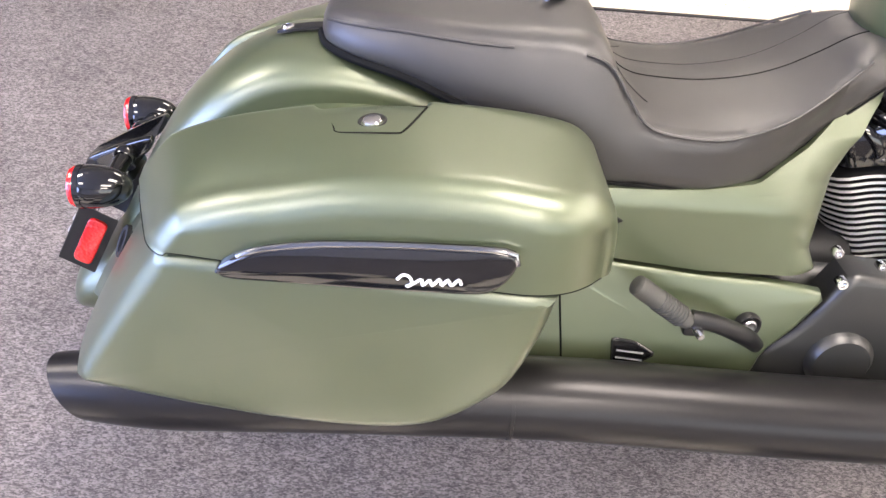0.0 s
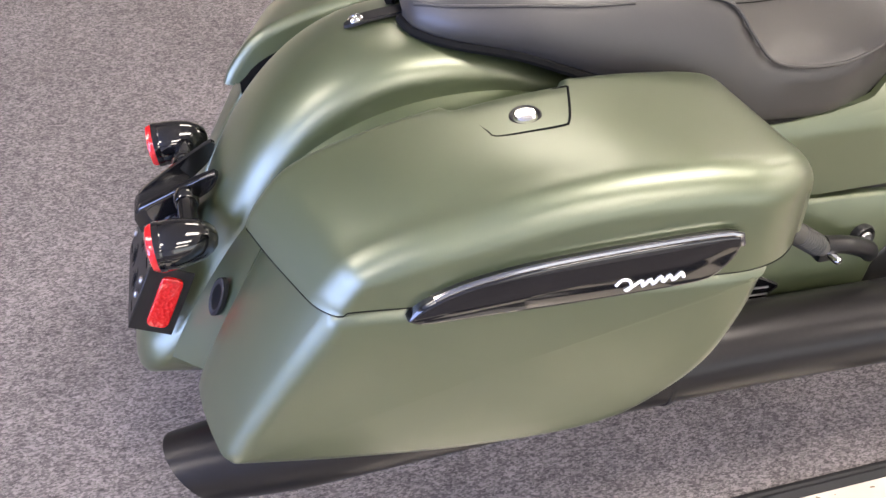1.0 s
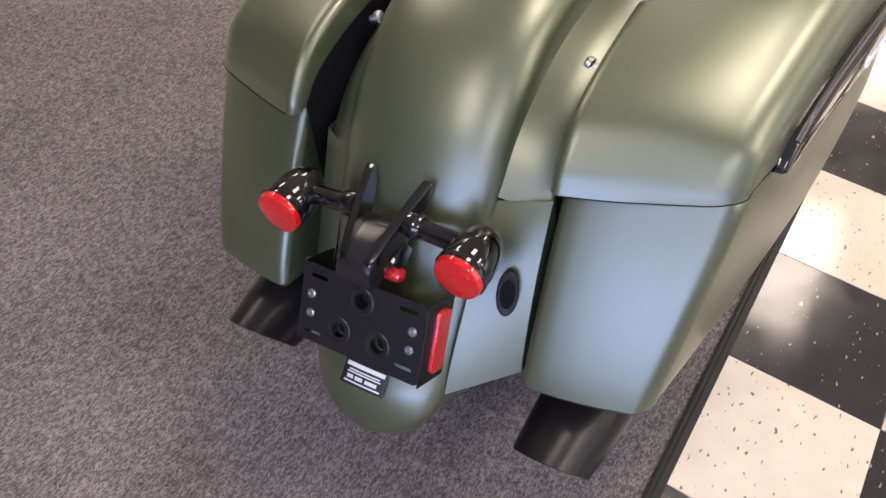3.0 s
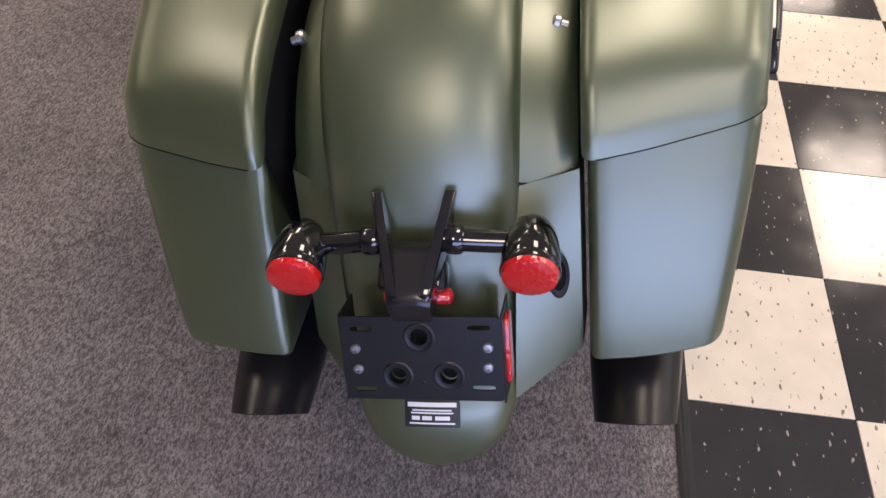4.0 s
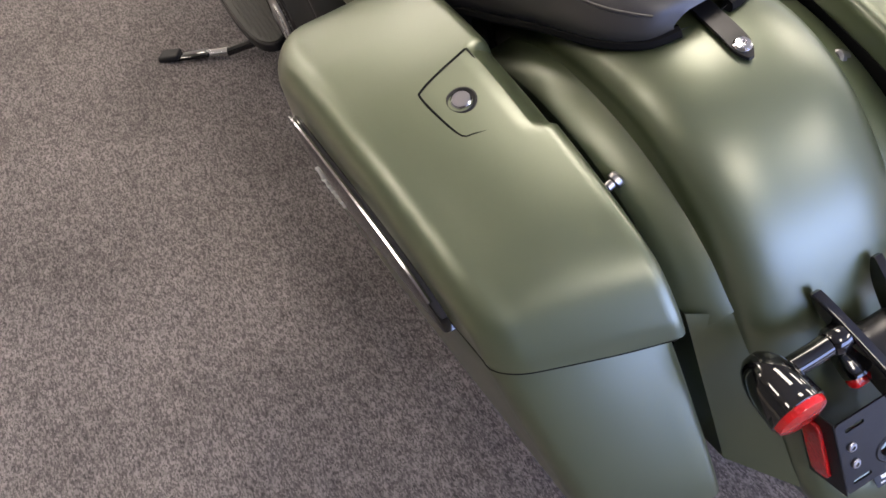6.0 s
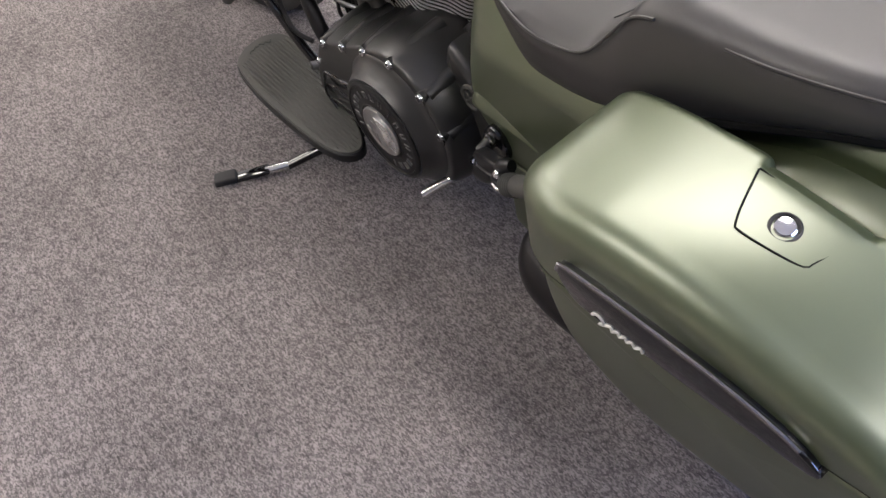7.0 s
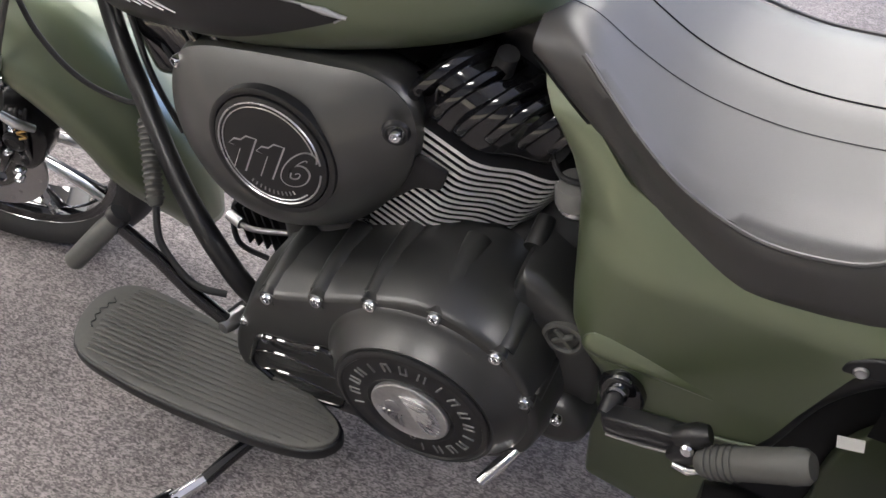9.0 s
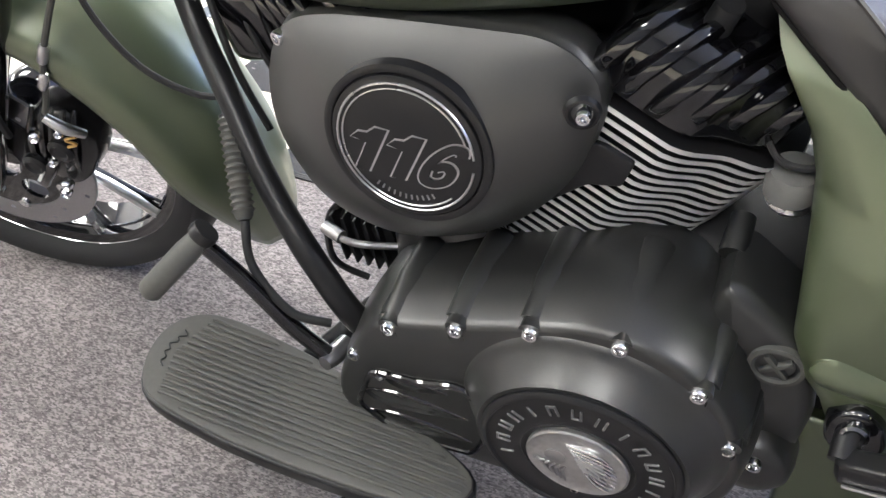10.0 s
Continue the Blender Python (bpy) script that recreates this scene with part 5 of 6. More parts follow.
# black bracket across the fins
part("coil_bracket", slab(rounded([(0.800, 0.589), (0.831, 0.603), (0.880, 0.600), (0.920, 0.500), (0.905, 0.492), (0.858, 0.536), (0.840, 0.553), (0.809, 0.560)], 0.004), lambda u, v, w: (u, 0.146 + w, v), 0.006, 0.002), BLACK_SATIN, bike, "black bracket over the fins")

# dark backbone between the cylinders and the tank
part("backbone", block((0.60, 0.13, 0.12), pose(1.00, 0, 0.700), 0.03, 3), BLACK_SATIN, bike, "black frame backbone under the tank")

AIR = [(1.136, 0.664), (1.160, 0.620), (1.170, 0.560), (1.158, 0.500), (1.118, 0.446), (1.040, 0.424), (0.955, 0.450), (0.896, 0.496), (0.852, 0.560), (0.834, 0.620), (0.834, 0.660), (0.851, 0.687), (0.886, 0.703), (0.940, 0.701), (1.045, 0.691), (1.100, 0.682)]


def air_cleaner():
    outline = spline(AIR, 72, True)
    c = np.array([0.995, 0.575])
    tilt = lambda v: 0.08 * (0.58 - v)
    rows = [[(u, 0.085, v) for u, v in inward(outline, 0.02)]]
    for d, w in ((0.0, 0.12), (-0.001, 0.143), (0.0, 0.150), (0.003, 0.154), (0.003, 0.156), (0.0015, 0.158)):
        rows.append([(u, w, v) for u, v in inward(outline, d)])
    rim = inward(outline, 0.0015)
    for k in range(1, 15):
        shrink = 1 - k / 15 * 0.86
        q = max(0.0, (shrink - 0.34) / 0.66)
        rise = 0.046 * (1 - q ** 1.7) - 0.009 + 0.002 * (1 - shrink)
        rows.append([(p[0], 0.168 + rise + tilt(p[1]) * (1 - q ** 1.7), p[1]) for p in (c + (r - c) * shrink for r in rim)])
    cover = part("air_cleaner", skin(rows, True, True, True), POWDER, bike, "satin black air cleaner cover")
    mc, n = np.array([0.995, 0.2045, 0.594]), np.array([0.0, 1.0, 0.08])
    n /= np.linalg.norm(n)
    up = np.array([0.0, -n[2], n[1]])
    put = lambda u, v, w: tuple(mc + np.array([-u, 0, 0]) + up * v + n * w)
    part("groove", lathe([(0.083, -0.012), (0.083, 0.000), (0.079, 0.0015), (0.0755, 0.0005), (0.0745, -0.004)], mc, n, 56), BLACK_SATIN, cover)
    disc = part("medallion", lathe([(0.0745, -0.006), (0.0735, 0.002), (0.070, 0.0035), (0.04, 0.0045)], mc, n, 56, caps=(False, True)), BLACK_SATIN, cover, "round displacement medallion reading 116")
    arc = lambda r, a0, a1, w: [put(r * math.cos(a), r * math.sin(a), w) for a in np.linspace(math.radians(a0), math.radians(a1), 48)]
    part("silver_ring", tube(arc(0.067, 6, 354, 0.004), 0.0012, 6), ALUMINIUM, disc)
    part("silver_ring", tube(arc(0.0620, 12, 318, 0.0042), 0.0009, 6), ALUMINIUM, disc)
    one = [(-0.06, 0.70), (0.03, 0.84), (0.20, 0.86), (0.30, 1.0), (0.56, 1.0), (0.56, 0.0), (0.27, 0.0), (0.27, 0.68)]
    six = spline([(0.62, 0.80), (0.58, 0.92), (0.40, 0.93), (0.22, 0.72), (0.13, 0.42), (0.17, 0.16), (0.36, 0.09), (0.55, 0.20), (0.58, 0.42), (0.44, 0.53), (0.28, 0.46), (0.24, 0.38)], 60)
    tall = 0.051

    def figure(left, shape, wide, w, d):
        at = lambda p, h: put((left + p[0] + 0.42 * (p[1] - 0.5)) * tall, (p[1] - 0.66) * tall, h)
        bm = bmesh.new()
        if shape is one:
            skin([[at(p, w) for p in inward(one, d)], [at(p, w + 0.0012) for p in inward(one, d)]], True, True, True, bm)
        else:
            t = np.gradient(six, axis=0)
            n2 = np.c_[-t[:, 1], t[:, 0]] / np.linalg.norm(t, axis=1)[:, None]
            skin([[at(p + q * s, w + 0.0012) for p, q in zip(six, n2)] for s in (-wide, 0.0, wide)], False, bm=bm)
        return bm

    for left, shape in ((-1.06, one), (-0.34, one), (0.36, six)):
        digit = part("figure", figure(left, shape, 0.135, 0.0036, -0.030), ALUMINIUM, disc, "silver outlined figure")
        part("inlay", figure(left, shape, 0.098, 0.0044, 0.012), BLACK_SATIN, disc, "black inlay of the figure")
    for k in range(11):
        a = math.radians(238 + k * 6.4)
        part("mark", tube([put(0.050 * math.cos(a), 0.050 * math.sin(a), 0.0045), put(0.055 * math.cos(a), 0.055 * math.sin(a), 0.0045)], 0.0010, 5), STEEL, disc)
    part("bolt_cup", lathe([(0.016, -0.004), (0.014, 0.0005), (0.0115, 0.001), (0.009, -0.002)], (0.842, 0.1885, 0.660), (-0.25, 1, 0.05), 28), BLACK_SATIN, cover)
    hexbolt((0.841, 0.1885, 0.661), (-0.2, 1, 0.05), cover, 0.0066)
    hexbolt((1.140, 0.158, 0.650), (0.3, 1, 0.0), cover, 0.0075)
    return cover


air_cleaner()


def right_cover():
    """Dark casting on the right with a round boss."""
    pts = spline(rounded([(0.585, 0.285), (0.600, 0.325), (0.648, 0.376), (0.682, 0.432), (0.700, 0.475), (0.85, 0.46), (0.98, 0.40), (1.0, 0.25), (0.85, 0.20), (0.65, 0.215)], 0.02), 50, True)
    c = part("right_cover", slab(pts, lambda u, v, w: (u, -(0.150 + w), v), 0.062, 0.016, 0.003), BLACK_METAL, bike, "black right engine cover")
    part("boss", lathe([(0.056, 0.19), (0.052, 0.218), (0.043, 0.228), (0.02, 0.230)], (0.725, 0, 0.322), (0, -1, 0), 40, caps=(False, True)), BLACK_METAL, c)
    hexbolt((0.690, -0.205, 0.458), (0, -1, 0), c, 0.009)
    hexbolt((0.672, -0.198, 0.505), (0, -1, 0), c, 0.008)
    hexbolt((0.742, -0.198, 0.487), (0, -1, 0), c, 0.0065)
    return c


right_cover()

TANK = [(0.694, 0.030, 0.790, 0.860), (0.704, 0.070, 0.762, 0.890), (0.735, 0.106, 0.744, 0.922), (0.80, 0.142, 0.716, 0.955), (0.90, 0.172, 0.689, 0.980), (1.02, 0.188, 0.666, 0.992), (1.13, 0.186, 0.656, 0.986), (1.24, 0.162, 0.650, 0.962), (1.32, 0.115, 0.680, 0.925), (1.355, 0.05, 0.740, 0.880)]


def tank_ring(x, half, low, top, n=40):
    mid = low + (top - low) * 0.36
    out = []
    for a in np.linspace(0, 2 * math.pi, n, endpoint=False):
        c, s = math.cos(a), math.sin(a)
        y = half * math.copysign(abs(c) ** 0.72, c)
        z = mid + (top - mid) * abs(s) ** 0.85 if s > 0 else mid - (mid - low) * abs(s) ** 0.80
        out.append((x, y, z))
    return out


def tank():
    rows = [tank_ring(*r) for r in spline(np.array(TANK), 48)]
    t = part("fuel_tank", skin(rows, True, True, True), GREEN, bike, "satin green fuel tank with dark side panel")
    line = spline(np.array(TANK), 200)

    def on_tank(side, x, z, w):
        half, low, top = [float(np.interp(x, line[:, 0], line[:, k])) for k in (1, 2, 3)]
        mid = low + (top - low) * 0.36
        s = abs(z - mid) / (top - mid) if z > mid else abs(z - mid) / (mid - low)
        s = min(s, 1) ** (1 / 0.85 if z > mid else 1 / 0.80)
        return (x, side * (half * max(1 - s * s, 0) ** 0.36 + w), z - (0.3 * w if z < mid else -0.3 * w))

    for side in (-1, 1):
        top_line = spline([(1.30, 0.800), (1.20, 0.798), (1.06, 0.794), (0.94, 0.785), (0.897, 0.776)], 30)
        low_line = spline([(1.30, 0.689), (1.19, 0.689), (1.056, 0.714), (0.98, 0.740), (0.897, 0.773)], 30)
        rows = [[on_tank(side, a[0] + (b[0] - a[0]) * k / 8, a[1] + (b[1] - a[1]) * k / 8, 0.0012) for k in range(9)] for a, b in zip(top_line, low_line)]
        part("side_decal", skin(rows, False), BLACK_SATIN, t, "dark tank panel with silver stripes")
        part("pinstripe", tube([on_tank(side, x, z, 0.0016) for x, z in [*top_line[14:], *low_line[::-1][1:2]]], 0.0014, 6), STEEL, t)
        part("accent", tube([on_tank(side, x, z, 0.0025) for x, z in ((0.940, 0.785), (0.918, 0.781), (0.897, 0.774))], [0.0015, 0.004, 0.001], 8), ALUMINIUM, t)
        for k in range(8):
            x0, z0 = 1.098 + 0.017 * k, 0.740 - 0.002 * k
            feather = [(x0 + 0.10, z0 + 0.034), (x0 + 0.05, z0 + 0.015), (x0, z0)]
            part("feather", tube([on_tank(side, x, z, 0.0022) for x, z in spline(feather, 10)], [0.0036 - 0.0003 * j for j in range(10)], 6, flat=0.5), ALUMINIUM, t)
    return t


tank()

# ---- rider's left controls
BOARD = [(1.270, 0.190), (1.322, 0.198), (1.352, 0.226), (1.360, 0.262), (1.350, 0.306), (1.318, 0.340), (1.230, 0.352), (1.120, 0.356), (1.000, 0.352), (0.930, 0.340), (0.900, 0.318), (0.897, 0.292), (0.925, 0.270), (1.010, 0.240), (1.100, 0.214), (1.190, 0.196)]


def floorboard(side):
    outline = spline(BOARD, 72, True)
    put = lambda u, v, w: (u, side * v, 0.172 + w + 0.10 * max(0, u - 1.22))
    board = part("floorboard", slab(outline, put, 0.020, 0.005), BLACK_SATIN, bike, "rider floorboard with grey ribbed rubber pad")
    part("pad", slab(inward(outline, 0.004), lambda u, v, w: put(u, v, w + 0.0195), 0.006, 0.0025, rings=5), GREY_RUBBER, board)
    inner = inward(outline, 0.012)
    for k in range(17):
        y = 0.206 + k * 0.0087
        cross = []
        for i in range(len(inner)):
            (xa, ya), (xb, yb) = inner[i - 1], inner[i]
            if (ya - y) * (yb - y) < 0:
                cross.append(xa + (xb - xa) * (y - ya) / (yb - ya))
        if len(cross) >= 2:
            x0, x1 = min(cross), min(max(cross), 1.322 - 0.25 * abs(y - 0.27))
            if x1 - x0 > 0.03:
                part("rib", tube([put(x0, y, 0.0248), put(x0 + 0.006, y, 0.0272), put((x0 + x1) / 2, y, 0.0274), put(x1 - 0.006, y, 0.0272), put(x1, y, 0.0248)], 0.0024, 8), GREY_RUBBER, board)
    if side > 0:
        flow = [(0, 0), (0.3, 0.8), (0.6, 0.2), (0.9, 0.7), (1.2, 0.1), (1.5, 0.6), (1.8, 0.1), (2.1, 0.5), (2.4, 0.1), (2.7, 0.5)]
        part("mark", tube([put(1.338 - 0.006 * abs(u - 1.4) - v * 0.012, 0.236 + u * 0.022, 0.0262) for u, v in flow], 0.0010, 6, 40), BLACK_SATIN, board)
    part("bracket", tube([(1.20, side * 0.25, 0.168), (1.16, side * 0.17, 0.175), (1.12, side * 0.10, 0.20)], 0.014, 10, 12), BLACK_SATIN, board)
    part("bracket", tube([(0.98, side * 0.30, 0.168), (0.95, side * 0.20, 0.165), (0.93, side * 0.12, 0.17)], 0.014, 10, 12), BLACK_SATIN, board)


both_sides(floorboard)


def shifter():
    rod = part("shift_lever", tube([(1.101, 0.239, 0.268), (1.140, 0.248, 0.320), (1.180, 0.258, 0.395), (1.212, 0.270, 0.455)], [0.0105, 0.0105, 0.0095, 0.0095], 14, 20), BLACK_GLOSS, bike, "black heel-toe shift lever")
    part("peg", tube([(1.210, 0.268, 0.462), (1.222, 0.282, 0.448), (1.256, 0.318, 0.410), (1.259, 0.321, 0.407)], [0.0115, 0.014, 0.0135, 0.010], 18), GREY_RUBBER, rod, "grey rubber shift peg")
    part("collar", lathe([(0.015, -0.006), (0.016, 0.0), (0.015, 0.006)], (1.208, 0.266, 0.464), (0.55, 0.5, -0.6), 18, caps=(True, True)), BLACK_SATIN, rod)
    part("joint", tube([(1.096, 0.212, 0.264), (1.100, 0.240, 0.270), (1.102, 0.254, 0.272)], [0.012, 0.0125, 0.009], 14), STEEL, rod, "bright steel pivot")
    part("linkage", tube([(1.08, 0.235, 0.238), (1.06, 0.228, 0.225), (0.99, 0.215, 0.19)], 0.006, 10, 10), BLACK_GLOSS, rod)


shifter()


def side_stand():
    leg = part("side_stand", tube([(0.955, 0.13, 0.150), (1.00, 0.23, 0.128), (1.052, 0.325, 0.104), (1.085, 0.400, 0.088)], [0.015, 0.0125, 0.011, 0.010], 14, 20), BLACK_GLOSS, bike, "black side stand resting on the carpet")
    part("ferrule", tube([(1.082, 0.394, 0.090), (1.104, 0.440, 0.092)], 0.0115, 14), CHROME, leg, "bright ferrule")
    c = np.array([1.128, 0.484, 0.0965])
    part("foot", block((0.118, 0.034, 0.010), Matrix.Translation(c) @ pose(0, 0, 0, LEAN + 1, 0, 62), 0.004, 2), BLACK_GLOSS, leg)
    part("tip", block((0.050, 0.042, 0.016), Matrix.Translation((1.146, 0.518, 0.1035)) @ pose(0, 0, 0, LEAN + 1, 0, 62), 0.006, 3), RUBBER, leg)


side_stand()

# ---- frame, cables and front end
frame_tube = part("down_tube", tube([(1.350, 0.040, 0.690), (1.313, 0.078, 0.600), (1.250, 0.126, 0.530), (1.186, 0.172, 0.455), (1.120, 0.205, 0.385), (1.070, 0.205, 0.300), (1.03, 0.15, 0.20)], [0.0135, 0.0135, 0.014, 0.0145, 0.0155, 0.016, 0.016], 16, 40), BLACK_SATIN, bike, "black front frame tube")
part("down_tube", tube([(1.350, -0.040, 0.690), (1.313, -0.078, 0.600), (1.250, -0.120, 0.530), (1.186, -0.15, 0.455), (1.120, -0.17, 0.385), (1.070, -0.17, 0.300), (1.03, -0.12, 0.20)], 0.018, 14, 40), BLACK_SATIN, bike)


def boot():
    """Ribbed rubber boot on a cable, with the cable above and below."""
    a, b = np.array([1.250, 0.134, 0.512]), np.array([1.196, 0.214, 0.439])
    ax = (b - a) / np.linalg.norm(b - a)
    prof = [(0.0075, 0.0), (0.011, 0.003)]
    n, length = 14, float(np.linalg.norm(b - a))
    for k in range(n):
        h = 0.006 + (length - 0.012) * k / n
        step = (length - 0.012) / n
        prof += [(0.0105, h), (0.0135, h + step * 0.35), (0.0105, h + step * 0.75)]
    prof += [(0.010, length - 0.004), (0.007, length)]
    g = part("cable_boot", lathe(prof, a, ax, 20, caps=(True, True)), GREY_RUBBER, bike, "ribbed rubber cable boot")
    part("cable", tube([(1.345, 0.02, 0.72), (1.318, 0.060, 0.640), (1.285, 0.105, 0.555), tuple(a)], 0.0055, 10, 24), RUBBER, g)
    part("cable", tube([tuple(b), (1.180, 0.240, 0.398), (1.135, 0.250, 0.350), (1.095, 0.235, 0.330)], 0.0052, 10, 20), RUBBER, g)


boot()
for pts, r, mat in (([(1.335, 0.03, 0.71), (1.300, 0.06, 0.62), (1.262, 0.09, 0.545), (1.225, 0.10, 0.47)], 0.0045, RUBBER), ([(1.31, 0.0, 0.70), (1.270, 0.05, 0.610), (1.232, 0.07, 0.545), (1.215, 0.05, 0.47)], 0.004, RUBBER),
                    ([(1.45, 0.10, 0.68), (1.425, 0.115, 0.60), (1.375, 0.118, 0.535), (1.315, 0.105, 0.500), (1.27, 0.09, 0.50)], 0.004, RUBBER), ([(1.13, 0.10, 0.40), (1.16, 0.11, 0.36), (1.15, 0.13, 0.31), (1.11, 0.12, 0.28)], 0.0045, RUBBER)):
    part("cable", tube(pts, r, 8, 28), mat, bike, "thin black cable")
part("horn", block((0.075, 0.07, 0.10), pose(1.262, 0.03, 0.575, 0, 15), 0.02, 3), BLACK_GLOSS, bike, "black horn ahead of the front cylinder")
regulator = part("regulator", block((0.09, 0.10, 0.07), pose(1.115, 0.06, 0.335, 0, 10), 0.012, 2), BLACK_SATIN, bike, "black finned regulator")
for k in range(5):
    part("regulator_fin", block((0.004, 0.11, 0.075), pose(1.085 + 0.015 * k, 0.065, 0.338, 0, 10), 0.001, 1), BLACK_SATIN, regulator)
part("brake_line", tube([(1.15, 0.13, 0.36), (1.11, 0.14, 0.362), (1.06, 0.12, 0.355)], 0.0045, 10, 12), STEEL, bike, "bright steel brake line")
part("fitting", tube([(1.155, 0.128, 0.362), (1.128, 0.137, 0.362)], 0.0085, 12), STEEL, bike)

STEER = pose(1.716, 0.045, 0.318) @ Matrix.Rotation(radians(11), 4, Vector((-0.485, 0, 0.875)))


def steered(name, bm, mat, parent, label=""):
    bmesh.ops.transform(bm, matrix=STEER, verts=bm.verts)
    return part(name, bm, mat, parent, label)


def wheel(parent_label, m, width, radius, rim):
    def at(bm):
        bmesh.ops.transform(bm, matrix=m, verts=bm.verts)
        return bm
    w = width / 2
    section = [(rim - 0.006, -w * 0.62), (rim + 0.012, -w * 0.90), (rim + (radius - rim) * 0.5, -w), (radius - 0.030, -w * 0.86), (radius - 0.010, -w * 0.52), (radius, 0.0), (radius - 0.010, w * 0.52), (radius - 0.030, w * 0.86), (rim + (radius - rim) * 0.5, w), (rim + 0.012, w * 0.90), (rim - 0.006, w * 0.62)]
    sm = spline(section, 34)
    hub = part("wheel", at(lathe([(rim - 0.020, -w * 0.55), (rim - 0.002, -w * 0.66), (rim + 0.004, -w * 0.60), (rim - 0.012, -w * 0.40), (rim - 0.018, 0), (rim - 0.012, w * 0.40), (rim + 0.004, w * 0.60), (rim - 0.002, w * 0.66), (rim - 0.020, w * 0.55), (rim - 0.026, 0), (rim - 0.020, -w * 0.55)], (0, 0, 0), (0, 1, 0), 72)), BLACK_GLOSS, bike, parent_label)
    part("tyre", at(lathe(list(sm), (0, 0, 0), (0, 1, 0), 84)), RUBBER, hub, "black road tyre")
    for k in range(10):
        a = math.radians(36 * k)
        dx, dz = math.cos(a), math.sin(a)
        b1 = math.radians(36 * k + 7)
        part("spoke", at(tube([(0.03 * dx, 0.02, 0.03 * dz), (0.10 * dx, 0.030, 0.10 * dz), ((rim - 0.02) * math.cos(b1), 0.016, (rim - 0.02) * math.sin(b1))], [0.016, 0.010, 0.013], 10, 12, flat=0.6)), BLACK_GLOSS, hub)
        part("spoke_face", at(tube([(0.10 * dx, 0.0375, 0.10 * dz), (0.15 * math.cos(a + 0.03), 0.034, 0.15 * math.sin(a + 0.03)), ((rim - 0.02) * math.cos(b1), 0.026, (rim - 0.02) * math.sin(b1))], [0.007, 0.0095, 0.0105], 8, 10, flat=0.6)), ALUMINIUM, hub, "machined spoke face")
    for r, y, thick in ((rim - 0.004, 0.62, 0.0022), (rim - 0.016, 0.50, 0.0016), (rim - 0.024, 0.30, 0.0016)):
        part("rim_lip", at(lathe([(r + thick * math.cos(q), w * y + thick * math.sin(q)) for q in np.linspace(0, 2 * math.pi, 7)], (0, 0, 0), (0, 1, 0), 72)), DARK_CHROME, hub, "polished rim lip")
    part("hub", at(lathe([(0.045, -0.06), (0.05, -0.03), (0.035, 0.0), (0.05, 0.03), (0.045, 0.06)], (0, 0, 0), (0, 1, 0), 32, caps=(True, True))), BLACK_GLOSS, hub)
    return hub


front = wheel("black cast front wheel with machined spokes", STEER, 0.130, 0.318, 0.256)
wheel("black rear wheel under the fender", pose(-0.05, 0, 0.312), 0.180, 0.311, 0.203)

# brake disc, caliper, fork and the deep front fender
disc = steered("brake_disc", pierced(ring_of(0, 0, 0.150, 60), [ring_of(0, 0, 0.100, 40)] + [ring_of((0.113 + 0.012 * (k % 3)) * math.cos(k * 0.2618), (0.113 + 0.012 * (k % 3)) * math.sin(k * 0.2618), 0.0042, 8) for k in range(24)], lambda u, v, w: (u, 0.078 + w, v), 0.005), STEEL, bike, "drilled steel brake disc")
steered("carrier", pierced(ring_of(0, 0, 0.104, 40), [ring_of(0, 0, 0.042, 24)] + [ring_of(0.073 * math.cos(k * 1.0472), 0.073 * math.sin(k * 1.0472), 0.021, 16) for k in range(6)], lambda u, v, w: (u, 0.080 + w, v), 0.006), BLACK_GLOSS, disc)
for k in range(6):
    a = k * 1.0472 + 0.52
    steered("button", lathe([(0.008, 0.0), (0.008, 0.004), (0.005, 0.005)], (0.101 * math.cos(a), 0.085, 0.101 * math.sin(a)), (0, 1, 0), 12, caps=(False, True)), CHROME, disc)
caliper = steered("caliper", slab(spline(rounded([(-0.075, 0.030), (-0.100, 0.085), (-0.140, 0.130), (-0.185, 0.128), (-0.205, 0.085), (-0.196, 0.045), (-0.165, 0.0), (-0.140, -0.018), (-0.105, 0.0)], 0.012), 40, True), lambda u, v, w: (u, 0.060 + w, v), 0.050, 0.016, 0.006), CAST_BLACK, bike, "black four-piston brake caliper")
for u, v, r in ((-0.137, 0.097, 0.009), (-0.142, 0.051, 0.007), (-0.142, 0.006, 0.009), (-0.132, -0.012, 0.008), (-0.165, 0.075, 0.018), (-0.110, 0.040, 0.017), (-0.178, 0.110, 0.007)):
    steered("bolt", lathe([(r, 0.118), (r, 0.126), (r * 0.7, 0.130), (r * 0.5, 0.127)], (u, 0, v), (0, 1, 0), 16, caps=(False, True)), CHROME if r < 0.012 else BLACK_SATIN, caliper)
for k in range(5):
    u = -0.128 - k * 0.0155
    steered("fin", tube([(u + 0.030, 0.108, 0.020), (u + 0.012, 0.119, 0.062), (u, 0.116, 0.100), (u - 0.006, 0.100, 0.128)], [0.003, 0.0048, 0.0048, 0.003], 8, 14), BLACK_GLOSS if k % 2 else CAST_BLACK, caliper)
steered("bridge", block((0.060, 0.030, 0.016), Matrix.Translation((-0.118, 0.112, 0.020)) @ pose(0, 0, 0, 0, 52), 0.005, 2), BLACK_GLOSS, caliper)
steered("stripe", block((0.030, 0.002, 0.0045), Matrix.Translation((-0.112, 0.1275, 0.022)) @ pose(0, 0, 0, 0, 52), 0.0006, 1), WHITE_INK, caliper, "white printed bar")
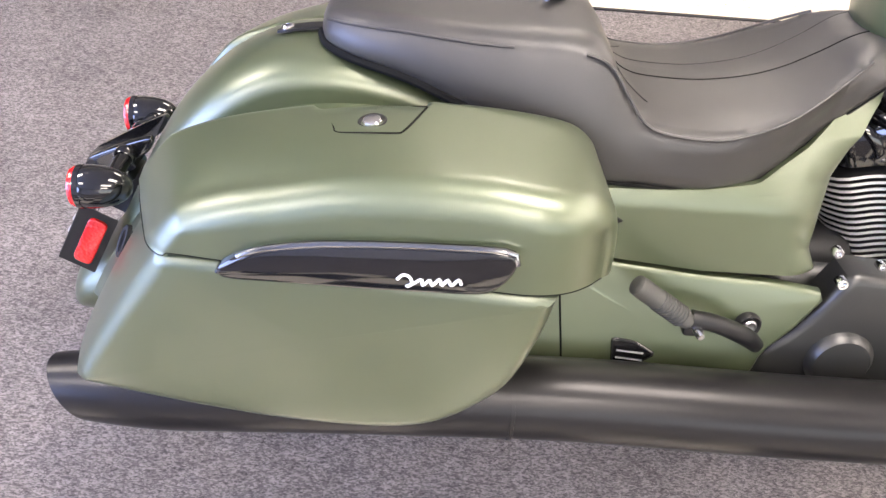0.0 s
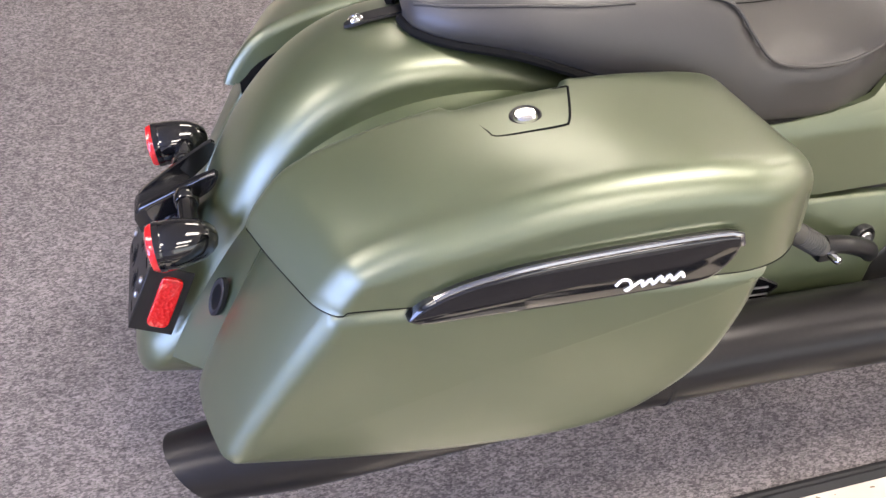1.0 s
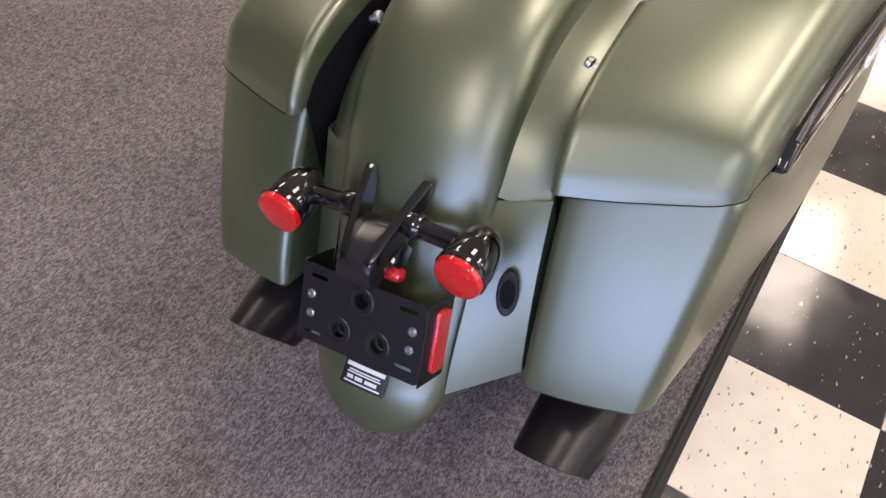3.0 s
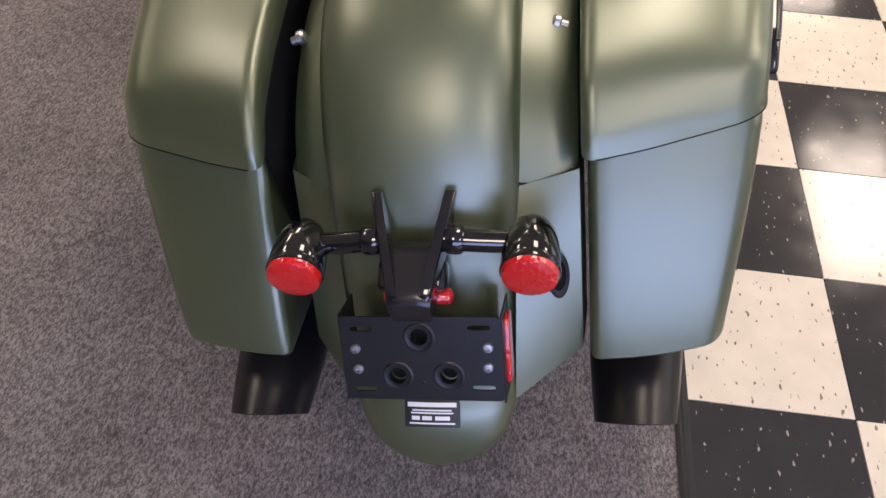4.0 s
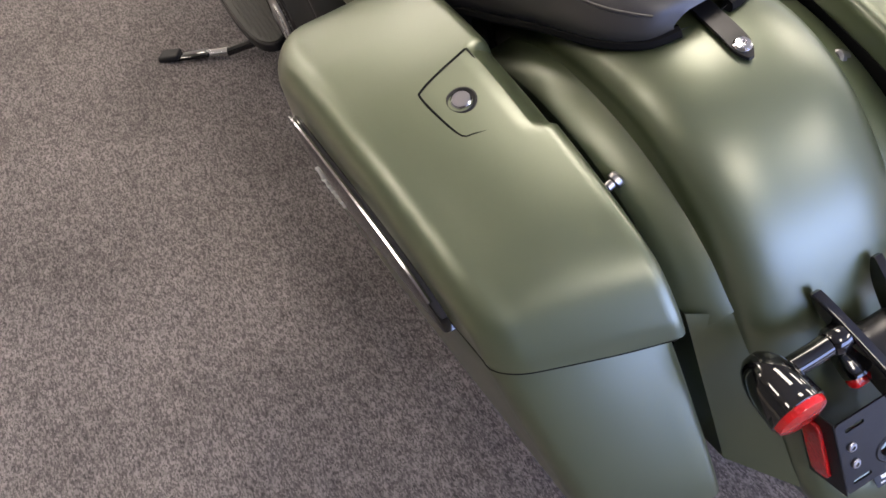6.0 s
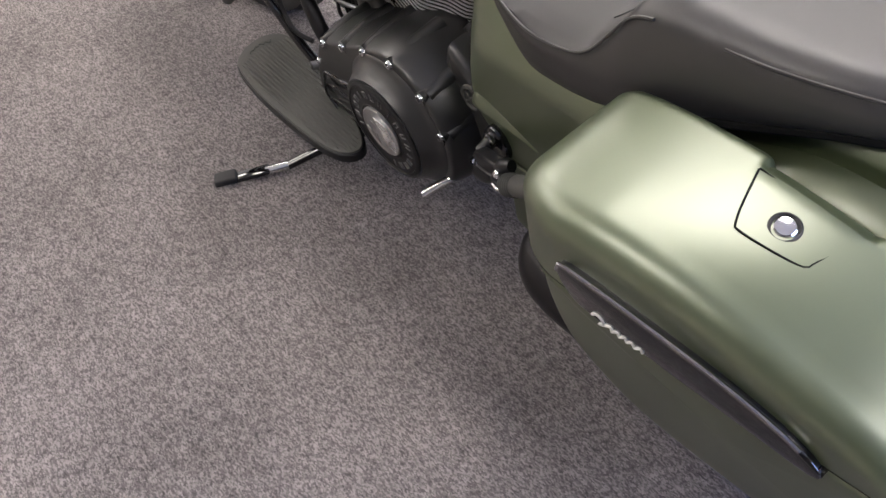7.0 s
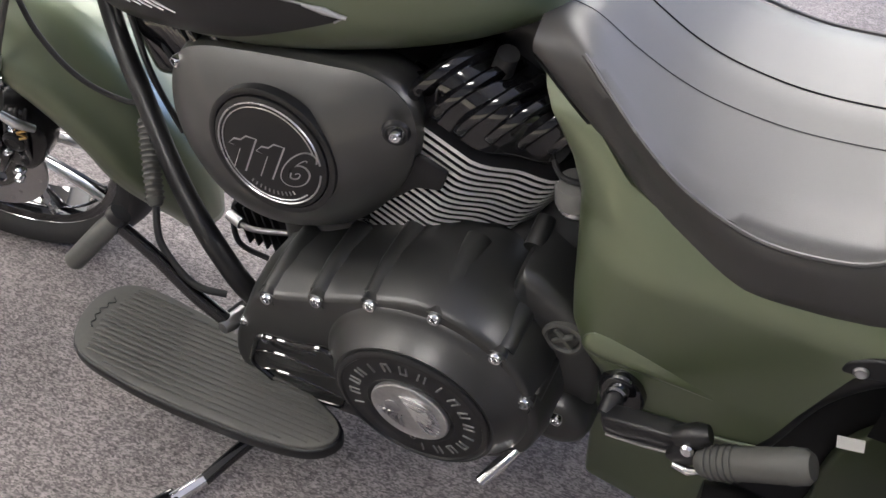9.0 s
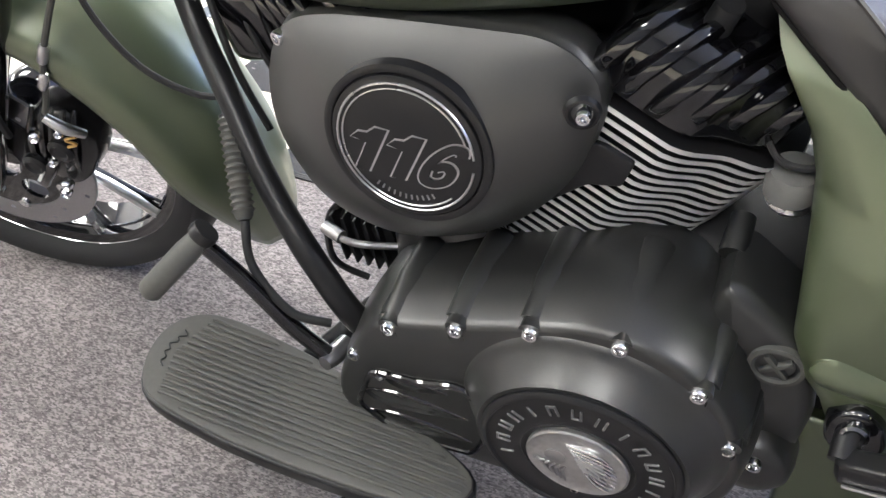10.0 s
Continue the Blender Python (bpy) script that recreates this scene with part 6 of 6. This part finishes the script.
steered("hose", tube([(-0.171, 0.120, 0.140), (-0.188, 0.120, 0.172), (-0.204, 0.120, 0.215), (-0.222, 0.118, 0.250), (-0.262, 0.112, 0.318), (-0.31, 0.10, 0.40)], 0.0042, 8, 30), GREY_RUBBER, caliper, "light grey braided brake hose")
for h in ((-0.196, 0.120, 0.195), (-0.214, 0.119, 0.236)):
    steered("hose_fitting", lathe([(0.004, -0.016), (0.0065, -0.012), (0.0065, 0.012), (0.004, 0.016)], h, (-0.5, 0.0, 0.86), 12, caps=(True, True)), ALUMINIUM, caliper, "bright hose fitting")
steered("banjo", tube([(-0.205, 0.112, 0.100), (-0.190, 0.124, 0.120), (-0.172, 0.126, 0.138)], [0.006, 0.008, 0.006], 10, 10), ALUMINIUM, caliper)
steered("spring_clip", tube([(-0.180, 0.124, 0.085), (-0.195, 0.124, 0.092), (-0.183, 0.126, 0.100), (-0.200, 0.124, 0.106)], 0.0022, 6, 16), material("brass", (0.55, 0.36, 0.14), 0.3, 1.0), caliper, "brass retaining clip")
steered("hose", tube([(-0.090, 0.118, 0.085), (-0.105, 0.13, 0.140), (-0.118, 0.118, 0.20)], 0.005, 8, 18), RUBBER, caliper)
for side in (-1, 1):
    fork = steered("fork_leg", tube([(0.012, side * 0.112, -0.030), (0.0, side * 0.112, 0.0), (-0.10, side * 0.112, 0.185), (-0.21, side * 0.112, 0.385), (-0.33, side * 0.112, 0.60)], [0.024, 0.030, 0.031, 0.032, 0.028], 20, 30), BLACK_GLOSS, bike, "black fork leg")
    lens = block((0.010, 0.030, 0.075), Matrix.Translation((-0.052, side * 0.122, 0.165)) @ pose(0, 0, 0, 0, -28, side * 60), 0.006, 3)
    steered("reflector", lens, AMBER_LENS, fork, "amber side reflector")
    steered("axle_cap", lathe([(0.020, 0.0), (0.020, 0.012), (0.014, 0.016)], (0, side * 0.136, 0), (0, side, 0), 20, caps=(False, True)), BLACK_SATIN, fork)


def front_fender():
    pts, wid = [], []
    for deg in np.linspace(205, 18, 24):
        a = math.radians(deg)
        r = 0.372 + 0.058 * max(0, (deg - 150) / 55) ** 1.4
        pts.append((r * math.cos(a), r * math.sin(a)))
        wid.append(0.116 - 0.010 * abs(deg - 110) / 90 - 0.062 * max(0, (deg - 172) / 33) ** 1.6)
    prof = spline([(0.0, 0.0), (0.22, 0.003), (0.42, 0.012), (0.58, 0.026), (0.71, 0.042), (0.81, 0.052), (0.90, 0.059), (0.96, 0.066), (1.0, 0.078)], 26)
    line = spline(np.c_[np.array(pts), np.array(wid)], 72)
    t = np.gradient(line[:, :2], axis=0)
    t /= np.linalg.norm(t, axis=1)[:, None]
    rows = []
    for k, ((x, z, half), (tx, tz)) in enumerate(zip(line, t)):
        out = np.array([x, z]) / math.hypot(x, z)
        n = np.array([-tz, tx])
        n = n if n @ out > 0 else -n
        cut = 0.018 + 0.010 * math.exp(-(((k / 71 - 0.12) / 0.12) ** 2))
        side = [(f * half, h * half / 0.116) for f, h in prof] + [(half, prof[-1][1] * half / 0.116 + cut * s) for s in (0.33, 0.66, 1.0)]
        row = [(-y, h) for y, h in side[::-1]] + side[1:]
        rows.append([(x - n[0] * h, y, z - n[1] * h) for y, h in row])
    return skin(rows, False)


ff = steered("front_fender", front_fender(), GREEN, bike, "deep satin green front fender")
mod = ff.modifiers.new("thickness", "SOLIDIFY")
mod.thickness, mod.offset = 0.003, 0

# ---- small fittings
for side in (-1, 1):
    part("knob", lathe([(0.006, 0.0), (0.006, 0.008), (0.010, 0.010), (0.010, 0.016), (0.007, 0.019)], (-0.149, side * 0.170, 0.612), (0.1, -side, 0.35), 18, caps=(True, True)), STEEL, bike, "steel saddlebag mounting knob")
    part("bag_rail", tube([(0.16, side * 0.172, 0.50), (0.0, side * 0.176, 0.52), (-0.20, side * 0.176, 0.47), (-0.33, side * 0.174, 0.33)], 0.010, 10, 24), BLACK_SATIN, bike, "black saddlebag rail")
pin = part("seat_pin", tube([(0.266, 0.020, 0.783), (0.250, 0.0, 0.791), (0.225, -0.032, 0.797)], [0.0085, 0.009, 0.009], 14), BLACK_GLOSS, bike, "black strap end lying on the pillion")
